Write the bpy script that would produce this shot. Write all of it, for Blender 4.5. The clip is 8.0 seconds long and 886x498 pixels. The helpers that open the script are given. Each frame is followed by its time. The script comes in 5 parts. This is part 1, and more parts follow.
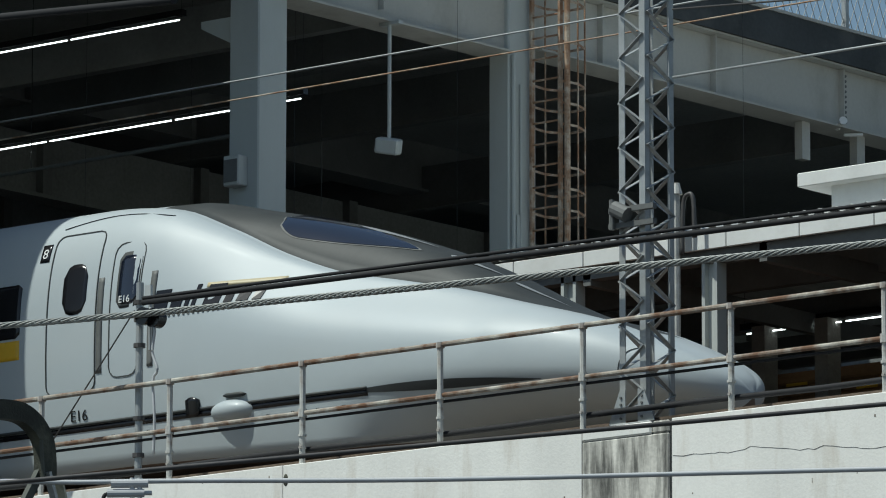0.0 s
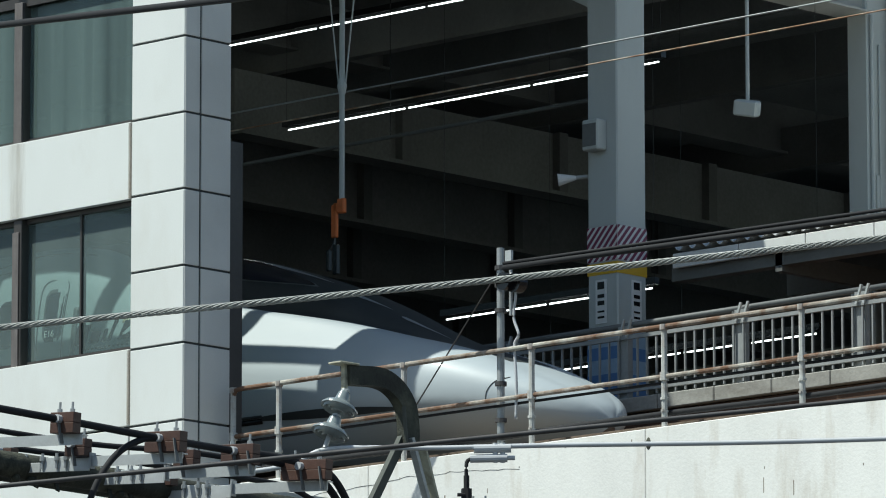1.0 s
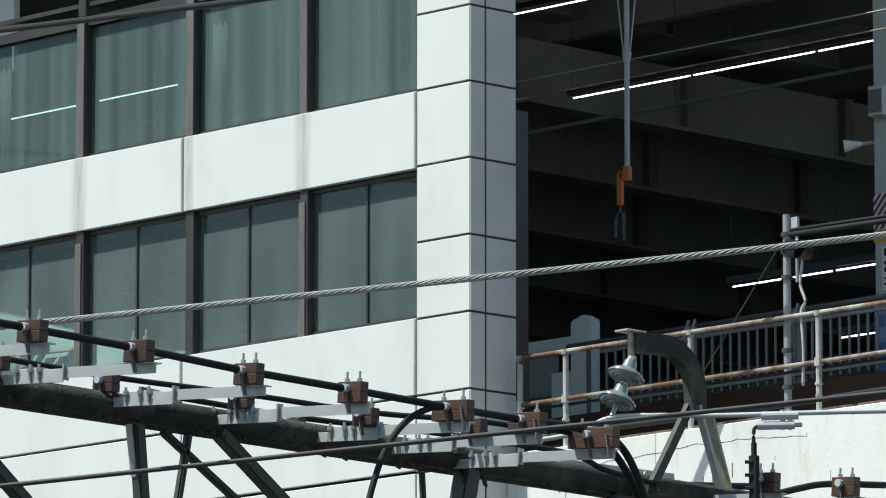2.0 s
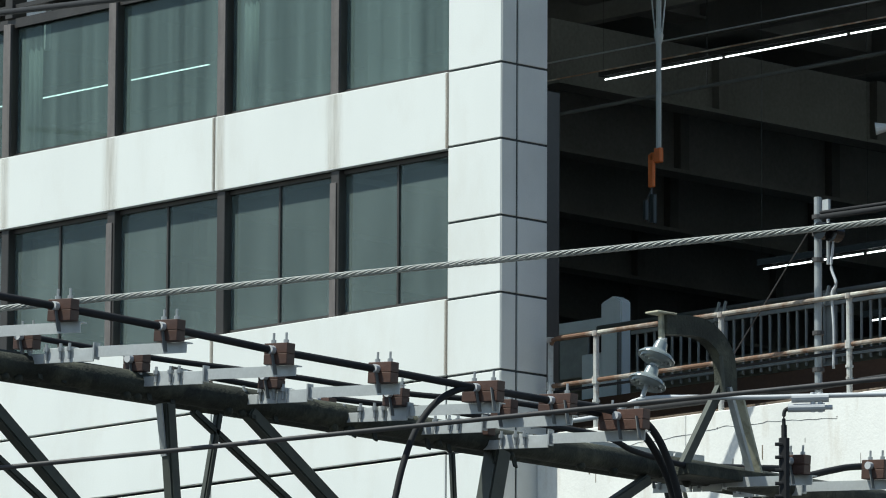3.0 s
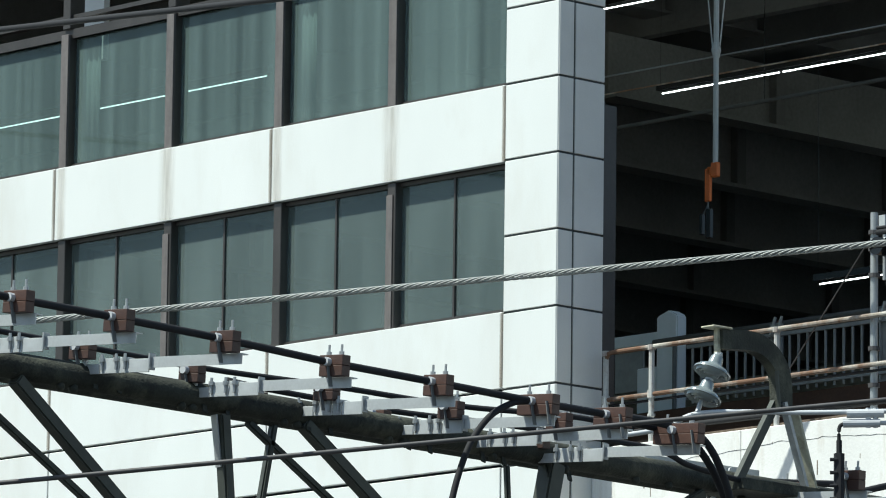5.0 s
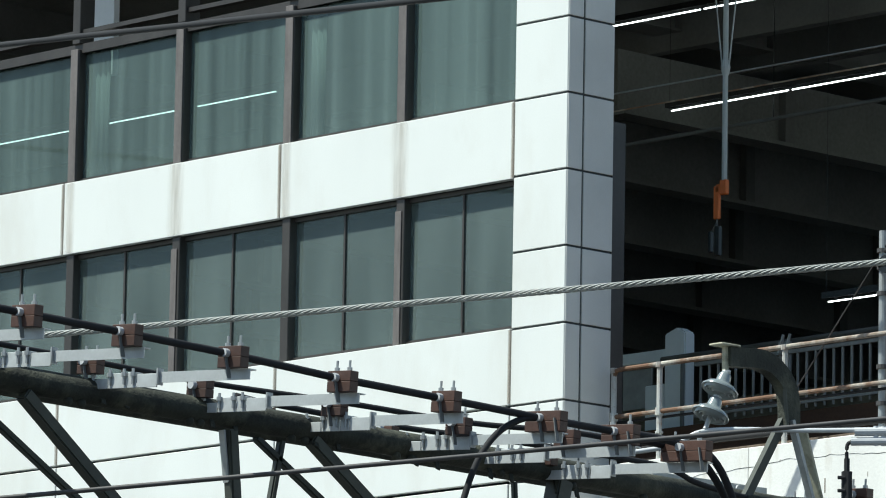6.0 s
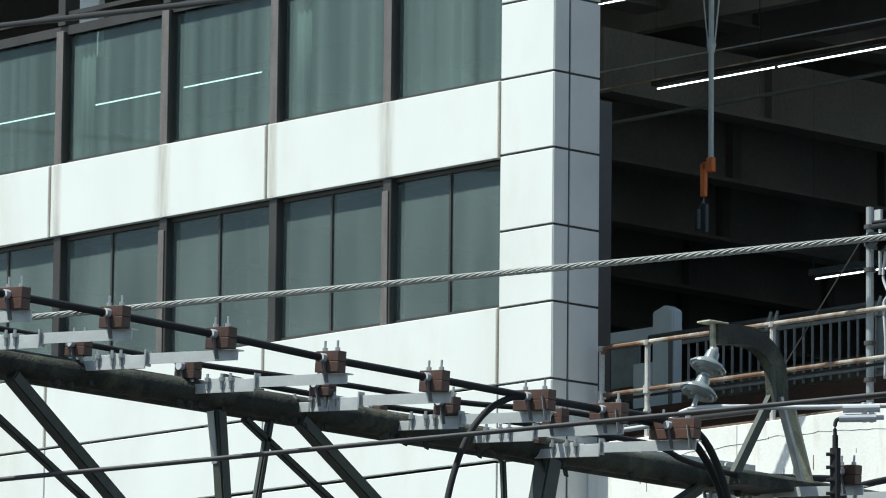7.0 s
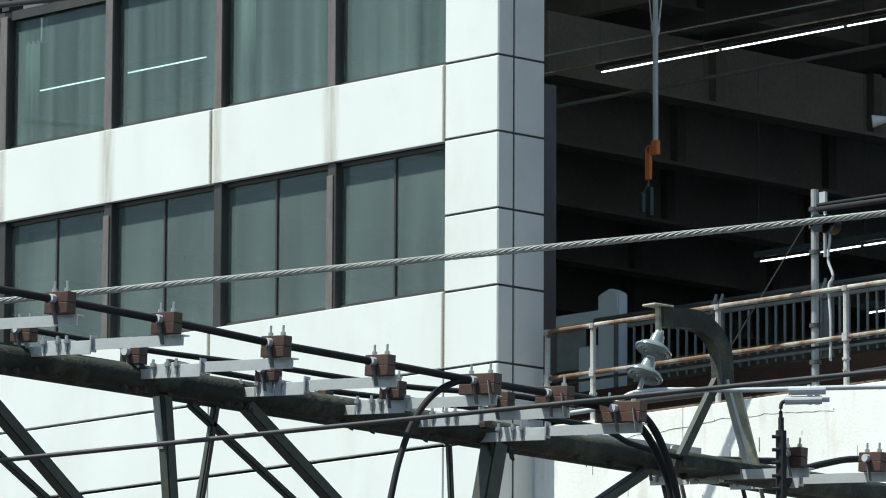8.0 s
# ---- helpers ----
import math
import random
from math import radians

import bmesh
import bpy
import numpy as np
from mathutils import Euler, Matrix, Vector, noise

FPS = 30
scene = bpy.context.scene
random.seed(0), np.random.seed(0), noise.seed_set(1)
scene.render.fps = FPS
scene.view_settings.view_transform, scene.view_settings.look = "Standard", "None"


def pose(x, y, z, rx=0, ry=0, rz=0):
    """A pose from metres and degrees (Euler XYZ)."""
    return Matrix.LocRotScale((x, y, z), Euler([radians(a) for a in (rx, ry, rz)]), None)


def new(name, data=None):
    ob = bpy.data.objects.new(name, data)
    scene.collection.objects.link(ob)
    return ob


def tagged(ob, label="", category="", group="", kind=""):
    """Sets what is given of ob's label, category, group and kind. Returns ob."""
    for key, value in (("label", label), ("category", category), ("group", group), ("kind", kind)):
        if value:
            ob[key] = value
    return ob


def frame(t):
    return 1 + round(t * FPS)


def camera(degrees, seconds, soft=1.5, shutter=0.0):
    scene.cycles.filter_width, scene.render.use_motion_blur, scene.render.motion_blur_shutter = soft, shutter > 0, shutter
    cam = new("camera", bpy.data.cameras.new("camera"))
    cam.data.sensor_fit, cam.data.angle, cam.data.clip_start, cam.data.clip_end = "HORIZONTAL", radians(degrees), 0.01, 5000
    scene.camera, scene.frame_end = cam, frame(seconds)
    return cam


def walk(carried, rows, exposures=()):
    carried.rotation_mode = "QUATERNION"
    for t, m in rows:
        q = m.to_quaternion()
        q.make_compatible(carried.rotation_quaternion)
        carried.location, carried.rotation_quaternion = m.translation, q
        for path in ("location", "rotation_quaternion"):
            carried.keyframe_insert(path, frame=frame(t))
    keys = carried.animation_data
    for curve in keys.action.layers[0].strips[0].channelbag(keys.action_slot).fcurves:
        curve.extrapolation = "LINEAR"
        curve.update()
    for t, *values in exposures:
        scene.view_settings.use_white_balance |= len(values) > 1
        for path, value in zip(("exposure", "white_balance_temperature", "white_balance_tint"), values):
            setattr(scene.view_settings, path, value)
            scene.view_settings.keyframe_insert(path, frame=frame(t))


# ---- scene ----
# World: x runs along the facade, y goes away from the viewer into the station, z is up.
# The outer corner of the white building stands at x = 0, y = 0.
cam = camera(7.92, 8.0, 1.05)
EYE = (56.77, -55.70, 1.60)
# seconds, yaw to the left, pitch, roll
AIM = [
    (0.0, 39.920, 10.277, 0.099), (0.3, 40.886, 10.205, 0.049), (0.5, 41.686, 10.184, 0.016), (0.8, 42.740, 10.031, -0.023), (1.0, 43.193, 9.951, -0.048), (1.2, 43.723, 9.850, -0.123),
    (1.5, 44.659, 9.819, -0.235), (1.8, 45.368, 9.700, -0.085), (2.0, 45.790, 9.666, 0.015), (2.2, 45.971, 9.529, 0.165),
    (3.3, 46.056, 9.486, 0.367), (3.5, 45.999, 9.478, 0.471), (4.0, 46.053, 9.456, 0.584),
    (4.5, 46.137, 9.410, 0.571), (5.0, 46.581, 9.603, 0.782), (5.2, 46.641, 9.731, 0.741), (6.5, 46.668, 9.704, 1.168),
    (7.0, 46.541, 9.565, 0.631), (7.2, 46.450, 9.520, 0.450), (7.5, 46.326, 9.480, 0.301), (8.0, 46.042, 9.427, 0.291),
]
walk(cam, [(t, pose(*EYE, 90 + pitch, 0, yaw) @ pose(0, 0, 0, 0, 0, roll)) for t, yaw, pitch, roll in AIM],
     [(0.0, 0.12, 6380, 0), (0.5, 0.18, 6380, 0), (1.0, 0.55, 6380, 0), (1.5, 0.77, 6380, 0), (2.0, 0.70, 6380, 0), (3.5, 0.72, 6380, 0), (4.5, 0.81, 6380, 0), (5.0, 0.87, 6380, 0), (8.0, 0.86, 6380, 0)])

# ---- world, sun, exposure ----
SUN_EL, SUN_AZ = radians(60), radians(30)  # azimuth of the light's travel, from +y towards +x
world = bpy.data.worlds.new("sky")
scene.world = world
world.use_nodes = True
wn = world.node_tree
sky = wn.nodes.new("ShaderNodeTexSky")
sky.sky_type, sky.sun_disc = "NISHITA", False
sky.sun_elevation, sky.sun_rotation = SUN_EL, SUN_AZ + math.pi
wn.links.new(sky.outputs[0], wn.nodes["Background"].inputs[0])
wn.nodes["Background"].inputs[1].default_value = 0.07
sun = new("sun", bpy.data.lights.new("sun", "SUN"))
sun.data.energy, sun.data.angle, sun.data.color = 3.4, radians(0.53), (1.0, 0.98, 0.94)
travel = Vector((math.sin(SUN_AZ) * math.cos(SUN_EL), math.cos(SUN_AZ) * math.cos(SUN_EL), -math.sin(SUN_EL)))
sun.matrix_world = Matrix.Translation((0, -40, 60)) @ travel.to_track_quat("-Z", "Y").to_matrix().to_4x4()

# ---- materials ----
def material(name, colour, rough=0.6, metal=0.0, vary=0.15, size=1.0, grain=0.06, bump=0.15, stain=None, stain_amount=0.4,
             stretch=(1, 1, 1), stain_size=1.2, random_tone=0.0, coat=0.0, spread=0.5):
    """A node material: base colour varied at two scales, optional stains with a shape of their own, fine relief."""
    m = bpy.data.materials.new(name)
    m.use_nodes = True
    nt = m.node_tree
    N, L = nt.nodes, nt.links
    b = N["Principled BSDF"]
    co = N.new("ShaderNodeTexCoord")
    mp = N.new("ShaderNodeMapping")
    mp.inputs["Scale"].default_value = stretch
    L.new(co.outputs["Object"], mp.inputs[0])
    big = N.new("ShaderNodeTexNoise")
    big.inputs["Scale"].default_value, big.inputs["Detail"].default_value = size, 5
    L.new(mp.outputs[0], big.inputs["Vector"])
    fine = N.new("ShaderNodeTexNoise")
    fine.inputs["Scale"].default_value, fine.inputs["Detail"].default_value = 1.0 / max(grain, 1e-3), 4
    L.new(co.outputs["Object"], fine.inputs["Vector"])
    add = N.new("ShaderNodeMath")
    add.operation = "MULTIPLY_ADD"
    L.new(fine.outputs[0], add.inputs[0])
    add.inputs[1].default_value = 0.4
    L.new(big.outputs[0], add.inputs[2])
    ramp = N.new("ShaderNodeMapRange")
    ramp.inputs["From Min"].default_value, ramp.inputs["From Max"].default_value = 0.45, 0.95
    ramp.inputs["To Min"].default_value, ramp.inputs["To Max"].default_value = 1 - vary, 1 + vary * 0.5
    L.new(add.outputs[0], ramp.inputs[0])
    tone = ramp.outputs[0]
    if random_tone:
        info = N.new("ShaderNodeObjectInfo")
        rr = N.new("ShaderNodeMapRange")
        rr.inputs["To Min"].default_value, rr.inputs["To Max"].default_value = 1 - random_tone, 1 + random_tone * 0.3
        L.new(info.outputs["Random"], rr.inputs[0])
        mul = N.new("ShaderNodeMath")
        mul.operation = "MULTIPLY"
        L.new(tone, mul.inputs[0])
        L.new(rr.outputs[0], mul.inputs[1])
        tone = mul.outputs[0]
    sc = N.new("ShaderNodeVectorMath")
    sc.operation = "SCALE"
    sc.inputs[0].default_value = colour
    L.new(tone, sc.inputs["Scale"])
    out = sc.outputs[0]
    if stain:
        sm = N.new("ShaderNodeMapping")
        sm.inputs["Scale"].default_value = stretch
        sm.inputs["Location"].default_value = (3.1, 1.7, 5.3)
        L.new(co.outputs["Object"], sm.inputs[0])
        sn = N.new("ShaderNodeTexNoise")
        sn.inputs["Scale"].default_value, sn.inputs["Detail"].default_value, sn.inputs["Roughness"].default_value = stain_size, 8, 0.65
        L.new(sm.outputs[0], sn.inputs["Vector"])
        sr = N.new("ShaderNodeMapRange")
        sr.inputs["From Min"].default_value, sr.inputs["From Max"].default_value = spread, spread + 0.2
        sr.inputs["To Max"].default_value = stain_amount
        L.new(sn.outputs[0], sr.inputs[0])
        mx = N.new("ShaderNodeMix")
        mx.data_type = "RGBA"
        L.new(sr.outputs[0], mx.inputs[0])
        L.new(out, mx.inputs[6])
        mx.inputs[7].default_value = (*stain, 1)
        out = mx.outputs[2]
    L.new(out, b.inputs["Base Color"])
    b.inputs["Roughness"].default_value, b.inputs["Metallic"].default_value = rough, metal
    b.inputs["Coat Weight"].default_value = coat
    b.inputs["Coat Roughness"].default_value = 0.07
    if bump:
        bp = N.new("ShaderNodeBump")
        bp.inputs["Strength"].default_value, bp.inputs["Distance"].default_value = bump, 0.01
        L.new(fine.outputs[0], bp.inputs["Height"])
        L.new(bp.outputs[0], b.inputs["Normal"])
    return m


def glowing(name, colour, strength):
    m = bpy.data.materials.new(name)
    m.use_nodes = True
    b = m.node_tree.nodes["Principled BSDF"]
    b.inputs["Base Color"].default_value = (0.8, 0.8, 0.8, 1)
    b.inputs["Emission Color"].default_value = (*colour, 1)
    b.inputs["Emission Strength"].default_value = strength
    return m


def dusty_glass(name, tint, film, film_colour, streak=(9, 9, 0.15)):
    """Tinted pane: clear part, a film of dust that daylight catches, and a smooth reflecting face."""
    m = bpy.data.materials.new(name)
    m.use_nodes = True
    nt = m.node_tree
    N, L = nt.nodes, nt.links
    N.remove(N["Principled BSDF"])
    co = N.new("ShaderNodeTexCoord")
    mp = N.new("ShaderNodeMapping")
    mp.inputs["Scale"].default_value = streak
    L.new(co.outputs["Object"], mp.inputs[0])
    no = N.new("ShaderNodeTexNoise")
    no.inputs["Scale"].default_value, no.inputs["Detail"].default_value = 0.45, 3
    L.new(mp.outputs[0], no.inputs["Vector"])
    rg = N.new("ShaderNodeMapRange")
    rg.inputs["From Min"].default_value, rg.inputs["From Max"].default_value = 0.3, 0.7
    rg.inputs["To Min"].default_value, rg.inputs["To Max"].default_value = film * 0.6, film * 1.35
    L.new(no.outputs[0], rg.inputs[0])
    tr = N.new("ShaderNodeBsdfTransparent")
    tr.inputs[0].default_value = (*tint, 1)
    di = N.new("ShaderNodeBsdfDiffuse")
    di.inputs[0].default_value = (*film_colour, 1)
    mix = N.new("ShaderNodeMixShader")
    L.new(rg.outputs[0], mix.inputs[0])
    L.new(tr.outputs[0], mix.inputs[1])
    L.new(di.outputs[0], mix.inputs[2])
    gl = N.new("ShaderNodeBsdfGlossy")
    gl.inputs["Roughness"].default_value = 0.03
    mix2 = N.new("ShaderNodeMixShader")
    mix2.inputs[0].default_value = 0.035
    L.new(mix.outputs[0], mix2.inputs[1])
    L.new(gl.outputs[0], mix2.inputs[2])
    L.new(mix2.outputs[0], N["Material Output"].inputs[0])
    return m


M = {
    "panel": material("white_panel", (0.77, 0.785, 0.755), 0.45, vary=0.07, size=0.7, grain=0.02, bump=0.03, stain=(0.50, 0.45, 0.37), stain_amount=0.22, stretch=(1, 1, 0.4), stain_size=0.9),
    # the same white panel, darker: shade on the pier's side put into colour
    "shaded_panel": material("shaded_panel", (0.70, 0.69, 0.65), 0.5, vary=0.10, size=0.9, grain=0.02, bump=0.03, stain=(0.4, 0.38, 0.34), stain_amount=0.15),
    "joint": material("dark_joint", (0.06, 0.065, 0.065), 0.8, vary=0.2),
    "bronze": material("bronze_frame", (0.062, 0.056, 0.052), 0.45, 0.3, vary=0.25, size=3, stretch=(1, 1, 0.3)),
    # the frame bronze with sunlight on the mullion fronts put into the colour
    "bronze_lit": material("lit_mullion_front", (0.175, 0.155, 0.145), 0.5, 0.2, vary=0.3, size=4, stretch=(2, 2, 0.3)),
    "concrete": material("pale_concrete", (0.84, 0.83, 0.785), 0.85, vary=0.12, size=0.6, grain=0.03, bump=0.25, stain=(0.42, 0.34, 0.24), stain_amount=0.45, stretch=(2.2, 2.2, 0.5), stain_size=1.3, spread=0.53),
    "stained": material("stained_concrete", (0.66, 0.64, 0.58), 0.9, vary=0.4, size=2.0, grain=0.05, bump=0.4, stain=(0.06, 0.06, 0.055), stain_amount=0.92, stretch=(4.5, 4.5, 0.5), stain_size=1.3, spread=0.44),
    "grey_concrete": material("grey_concrete", (0.34, 0.33, 0.30), 0.9, vary=0.35, size=1.5, grain=0.04, bump=0.4, stain=(0.12, 0.10, 0.08), stain_amount=0.6, stretch=(0.6, 1, 2)),
    "rust_wall": material("rust_stained_wall", (0.105, 0.058, 0.036), 0.9, vary=0.35, size=0.8, grain=0.05, bump=0.3, stain=(0.05, 0.032, 0.024), stain_amount=0.6, stretch=(0.5, 1, 2)),
    "dark_concrete": material("dark_concrete", (0.23, 0.24, 0.23), 0.9, vary=0.4, size=0.35, grain=0.06, bump=0.2),
    "dark_steel": material("dark_painted_steel", (0.15, 0.155, 0.15), 0.6, vary=0.3, size=1.0),
    "column": material("grey_painted_steel", (0.49, 0.515, 0.495), 0.5, vary=0.06, size=0.8, grain=0.02, bump=0.05, stain=(0.30, 0.30, 0.28), stain_amount=0.2, stretch=(1, 1, 0.3)),
    "girder": material("grey_girder_paint", (0.47, 0.46, 0.42), 0.6, vary=0.12, size=0.7, stain=(0.22, 0.19, 0.15), stain_amount=0.35, stretch=(1, 1, 0.5)),
    "galv": material("galvanised_steel", (0.40, 0.415, 0.415), 0.5, 0.45, vary=0.2, size=6, grain=0.02, bump=0.1),
    "galv_bright": material("bright_galvanised", (0.52, 0.535, 0.525), 0.45, 0.3, vary=0.15, size=6, grain=0.02, bump=0.08),
    "rail": material("rusty_handrail", (0.50, 0.48, 0.42), 0.8, 0.1, vary=0.35, size=6, grain=0.02, bump=0.35, stain=(0.150, 0.072, 0.036), stain_amount=0.95, stain_size=2.0, spread=0.37, stretch=(1, 1, 1)),
    "post": material("pale_post_paint", (0.56, 0.56, 0.53), 0.7, 0.1, vary=0.25, size=6, grain=0.02, bump=0.3, stain=(0.2, 0.10, 0.05), stain_amount=0.6, stain_size=5),
    "rust": material("rusted_steel", (0.34, 0.20, 0.12), 0.85, 0.1, vary=0.35, size=6, grain=0.02, bump=0.4, stain=(0.60, 0.53, 0.43), stain_amount=0.85, stain_size=4, spread=0.44),
    "gantry": material("mossy_dark_pipe", (0.040, 0.043, 0.032), 0.8, 0.1, vary=0.6, size=5, grain=0.02, bump=0.7, stain=(0.13, 0.13, 0.09), stain_amount=0.75, stain_size=3.5),
    "brace": material("dark_brace_steel", (0.060, 0.066, 0.055), 0.55, 0.2, vary=0.3, size=4, bump=0.2),
    "cream": material("flaking_cream_paint", (0.50, 0.48, 0.36), 0.75, vary=0.25, size=5, grain=0.02, bump=0.3, stain=(0.12, 0.09, 0.05), stain_amount=0.75, stain_size=6),
    "block": material("brown_bakelite", (0.078, 0.036, 0.024), 0.55, vary=0.3, size=9, grain=0.01, bump=0.2, random_tone=0.3),
    "cable": material("black_cable", (0.011, 0.011, 0.013), 0.8, vary=0.2, size=8, bump=0.05),
    "wire": material("aged_wire", (0.095, 0.09, 0.088), 0.55, 0.4, vary=0.25, size=8, bump=0.1),
    "strand": material("stranded_wire", (0.30, 0.31, 0.30), 0.5, 0.4, vary=0.25, size=10, grain=0.01, bump=0.1),
    "pale_pipe": material("pale_sleeve", (0.55, 0.56, 0.57), 0.45, vary=0.1, size=5, bump=0.05),
    "porcelain": material("glazed_porcelain", (0.23, 0.265, 0.27), 0.16, vary=0.12, size=10, bump=0.0, coat=0.5),
    "train": material("train_pale_paint", (0.425, 0.472, 0.492), 0.50, vary=0.04, size=0.5, grain=0.3, bump=0.0, coat=0.14, stain=(0.50, 0.50, 0.47), stain_amount=0.15, stretch=(0.3, 1, 1)),
    "train_dark": material("train_dark_top", (0.034, 0.039, 0.039), 0.62, vary=0.25, size=2, bump=0.0, coat=0.0),
    "pale_gold": material("pale_gold_film", (0.50, 0.43, 0.27), 0.5, vary=0.15, bump=0.0),
    "train_glass": material("cab_glass", (0.012, 0.016, 0.028), 0.05, vary=0.1, bump=0.0, coat=1.0),
    "black": material("satin_black", (0.010, 0.010, 0.012), 0.24, vary=0.2, bump=0.0),
    "under": material("under_skirt", (0.15, 0.12, 0.10), 0.5, vary=0.3, size=1.0, stretch=(0.4, 1, 1)),
    "yellow": material("yellow_paint", (0.70, 0.42, 0.03), 0.4, vary=0.1),
    "orange": material("orange_paint", (0.72, 0.17, 0.03), 0.5, vary=0.2, size=5),
    "stripe_red": material("dark_red_stripe", (0.20, 0.03, 0.075), 0.5, vary=0.15, size=4),
    "white": material("white_paint", (0.78, 0.78, 0.76), 0.5, vary=0.06),
    "blue": material("blue_band", (0.10, 0.21, 0.42), 0.5, vary=0.15, size=3),
    "pale_blue": material("pale_blue_band", (0.32, 0.43, 0.55), 0.5, vary=0.15, size=3),
    "asphalt": material("asphalt", (0.05, 0.05, 0.052), 0.9, vary=0.3, size=0.4, bump=0.4),
    "ballast": material("rusty_ballast", (0.16, 0.12, 0.09), 0.95, vary=0.5, size=5, bump=0.8),
    "steel_rail": material("running_rail", (0.25, 0.20, 0.17), 0.5, 0.6, vary=0.3, size=4),
    "fascia": material("white_fascia", (0.74, 0.75, 0.73), 0.5, vary=0.08, size=1.2, stain=(0.4, 0.36, 0.3), stain_amount=0.2),
    "roofing": material("corrugated_sheet", (0.55, 0.56, 0.55), 0.5, vary=0.15, size=2),
    "tube": glowing("fluorescent_tube", (0.92, 0.97, 1.0), 3.0),
    "glass_low": dusty_glass("tinted_glass_low", (0.60, 0.71, 0.69), 0.16, (0.39, 0.47, 0.455), (2.5, 2.5, 0.5)),
    "glass_up": dusty_glass("tinted_glass_upper", (0.50, 0.59, 0.565), 0.215, (0.30, 0.40, 0.385)),
    "chip": material("dirty_chip", (0.20, 0.16, 0.12), 0.9, vary=0.5, size=9),
    "brown": material("brown_slat", (0.20, 0.11, 0.045), 0.7, vary=0.3, size=2),
    "brown_panel": material("brown_screen_panel", (0.27, 0.155, 0.075), 0.8, vary=0.4, size=1.5, stretch=(0.5, 1, 2)),
    "tar": material("dark_roof_edge", (0.055, 0.06, 0.062), 0.8, vary=0.4, size=0.9, stain=(0.12, 0.12, 0.11), stain_amount=0.5),
    "cloth": material("curtain_cloth", (0.20, 0.235, 0.225), 0.9, vary=0.2, size=3, stretch=(6, 1, 0.2), bump=0.05),
    "fence": material("grey_fence", (0.32, 0.33, 0.325), 0.55, 0.2, vary=0.2, size=4),
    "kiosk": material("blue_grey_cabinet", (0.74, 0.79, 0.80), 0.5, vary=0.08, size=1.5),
}


# ---- building helpers ----
def box(bm, x0, x1, y0, y1, z0, z1, bevel=0.0):
    g = bmesh.ops.create_cube(bm, size=1.0)
    vs = g["verts"]
    for v in vs:
        v.co = Vector(((x0 + x1) / 2 + v.co.x * (x1 - x0), (y0 + y1) / 2 + v.co.y * (y1 - y0), (z0 + z1) / 2 + v.co.z * (z1 - z0)))
    if bevel:
        es = list({e for v in vs for e in v.link_edges})
        bmesh.ops.bevel(bm, geom=es, offset=bevel, segments=1, affect="EDGES")


def bar(bm, a, b, r, n=8, r2=None, cap=True):
    """A round bar from a to b."""
    a, b = Vector(a), Vector(b)
    d = b - a
    m = Matrix.Translation((a + b) / 2) @ d.to_track_quat("Z", "Y").to_matrix().to_4x4()
    bmesh.ops.create_cone(bm, cap_ends=cap, segments=n, radius1=r, radius2=r if r2 is None else r2, depth=d.length, matrix=m)


def flat(bm, a, b, w, h, up=(0, 0, 1)):
    """A rectangular bar from a to b, w wide and h deep along up."""
    a, b = Vector(a), Vector(b)
    z = (b - a).normalized()
    x = Vector(up).cross(z).normalized()
    y = z.cross(x)
    m = Matrix((x, y, z)).transposed().to_4x4()
    m.translation = (a + b) / 2
    bmesh.ops.create_cube(bm, size=1.0, matrix=m @ Matrix.Diagonal((w, h, (b - a).length, 1)))


def tube(bm, pts, r, n=8):
    """A round tube along a smooth run of points."""
    pts = [Vector(p) for p in pts]
    rings = []
    for i, p in enumerate(pts):
        d = (pts[min(i + 1, len(pts) - 1)] - pts[max(i - 1, 0)]).normalized()
        side = d.cross(Vector((0.01, 0.02, 1))).normalized()
        up = side.cross(d)
        rings.append([bm.verts.new(p + r * (math.cos(k * math.tau / n) * side + math.sin(k * math.tau / n) * up)) for k in range(n)])
    for p, q in zip(rings, rings[1:]):
        for k in range(n):
            bm.faces.new((p[k], p[(k + 1) % n], q[(k + 1) % n], q[k])).smooth = True
    bm.faces.new(rings[0][::-1])
    bm.faces.new(rings[-1])


def curve(pts, steps=8):
    """Points of a smooth line through pts."""
    p = [Vector(q) for q in pts]
    p = [2 * p[0] - p[1]] + p + [2 * p[-1] - p[-2]]
    out = []
    for i in range(1, len(p) - 2):
        for k in range(steps):
            t = k / steps
            a, b, c, d = p[i - 1:i + 3]
            out.append(0.5 * (2 * b + (c - a) * t + (2 * a - 5 * b + 4 * c - d) * t * t + (3 * b - a - 3 * c + d) * t ** 3))
    return out + [p[-2]]


def sag(a, b, drop, n=24):
    a, b = Vector(a), Vector(b)
    return [a.lerp(b, i / n) - Vector((0, 0, drop * 4 * (i / n) * (1 - i / n))) for i in range(n + 1)]


def mesh(name, bm, mat, smooth=False):
    me = bpy.data.meshes.new(name)
    bmesh.ops.recalc_face_normals(bm, faces=bm.faces)
    bm.to_mesh(me)
    bm.free()
    for m in (mat if isinstance(mat, (list, tuple)) else [mat]):
        me.materials.append(m)
    if smooth:
        for f in me.polygons:
            f.use_smooth = True
    return me


def part(name, bm, mat, parent=None, label="", smooth=False):
    ob = new(name, mesh(name, bm, mat, smooth))
    if parent is not None:
        ob.parent = parent
    if label:
        tagged(ob, label)
    return ob


def thing(name, label, category, m=None, group="", kind=""):
    ob = new(name)
    if m is not None:
        ob.matrix_basis = m
    return tagged(ob, label, category, group, kind)


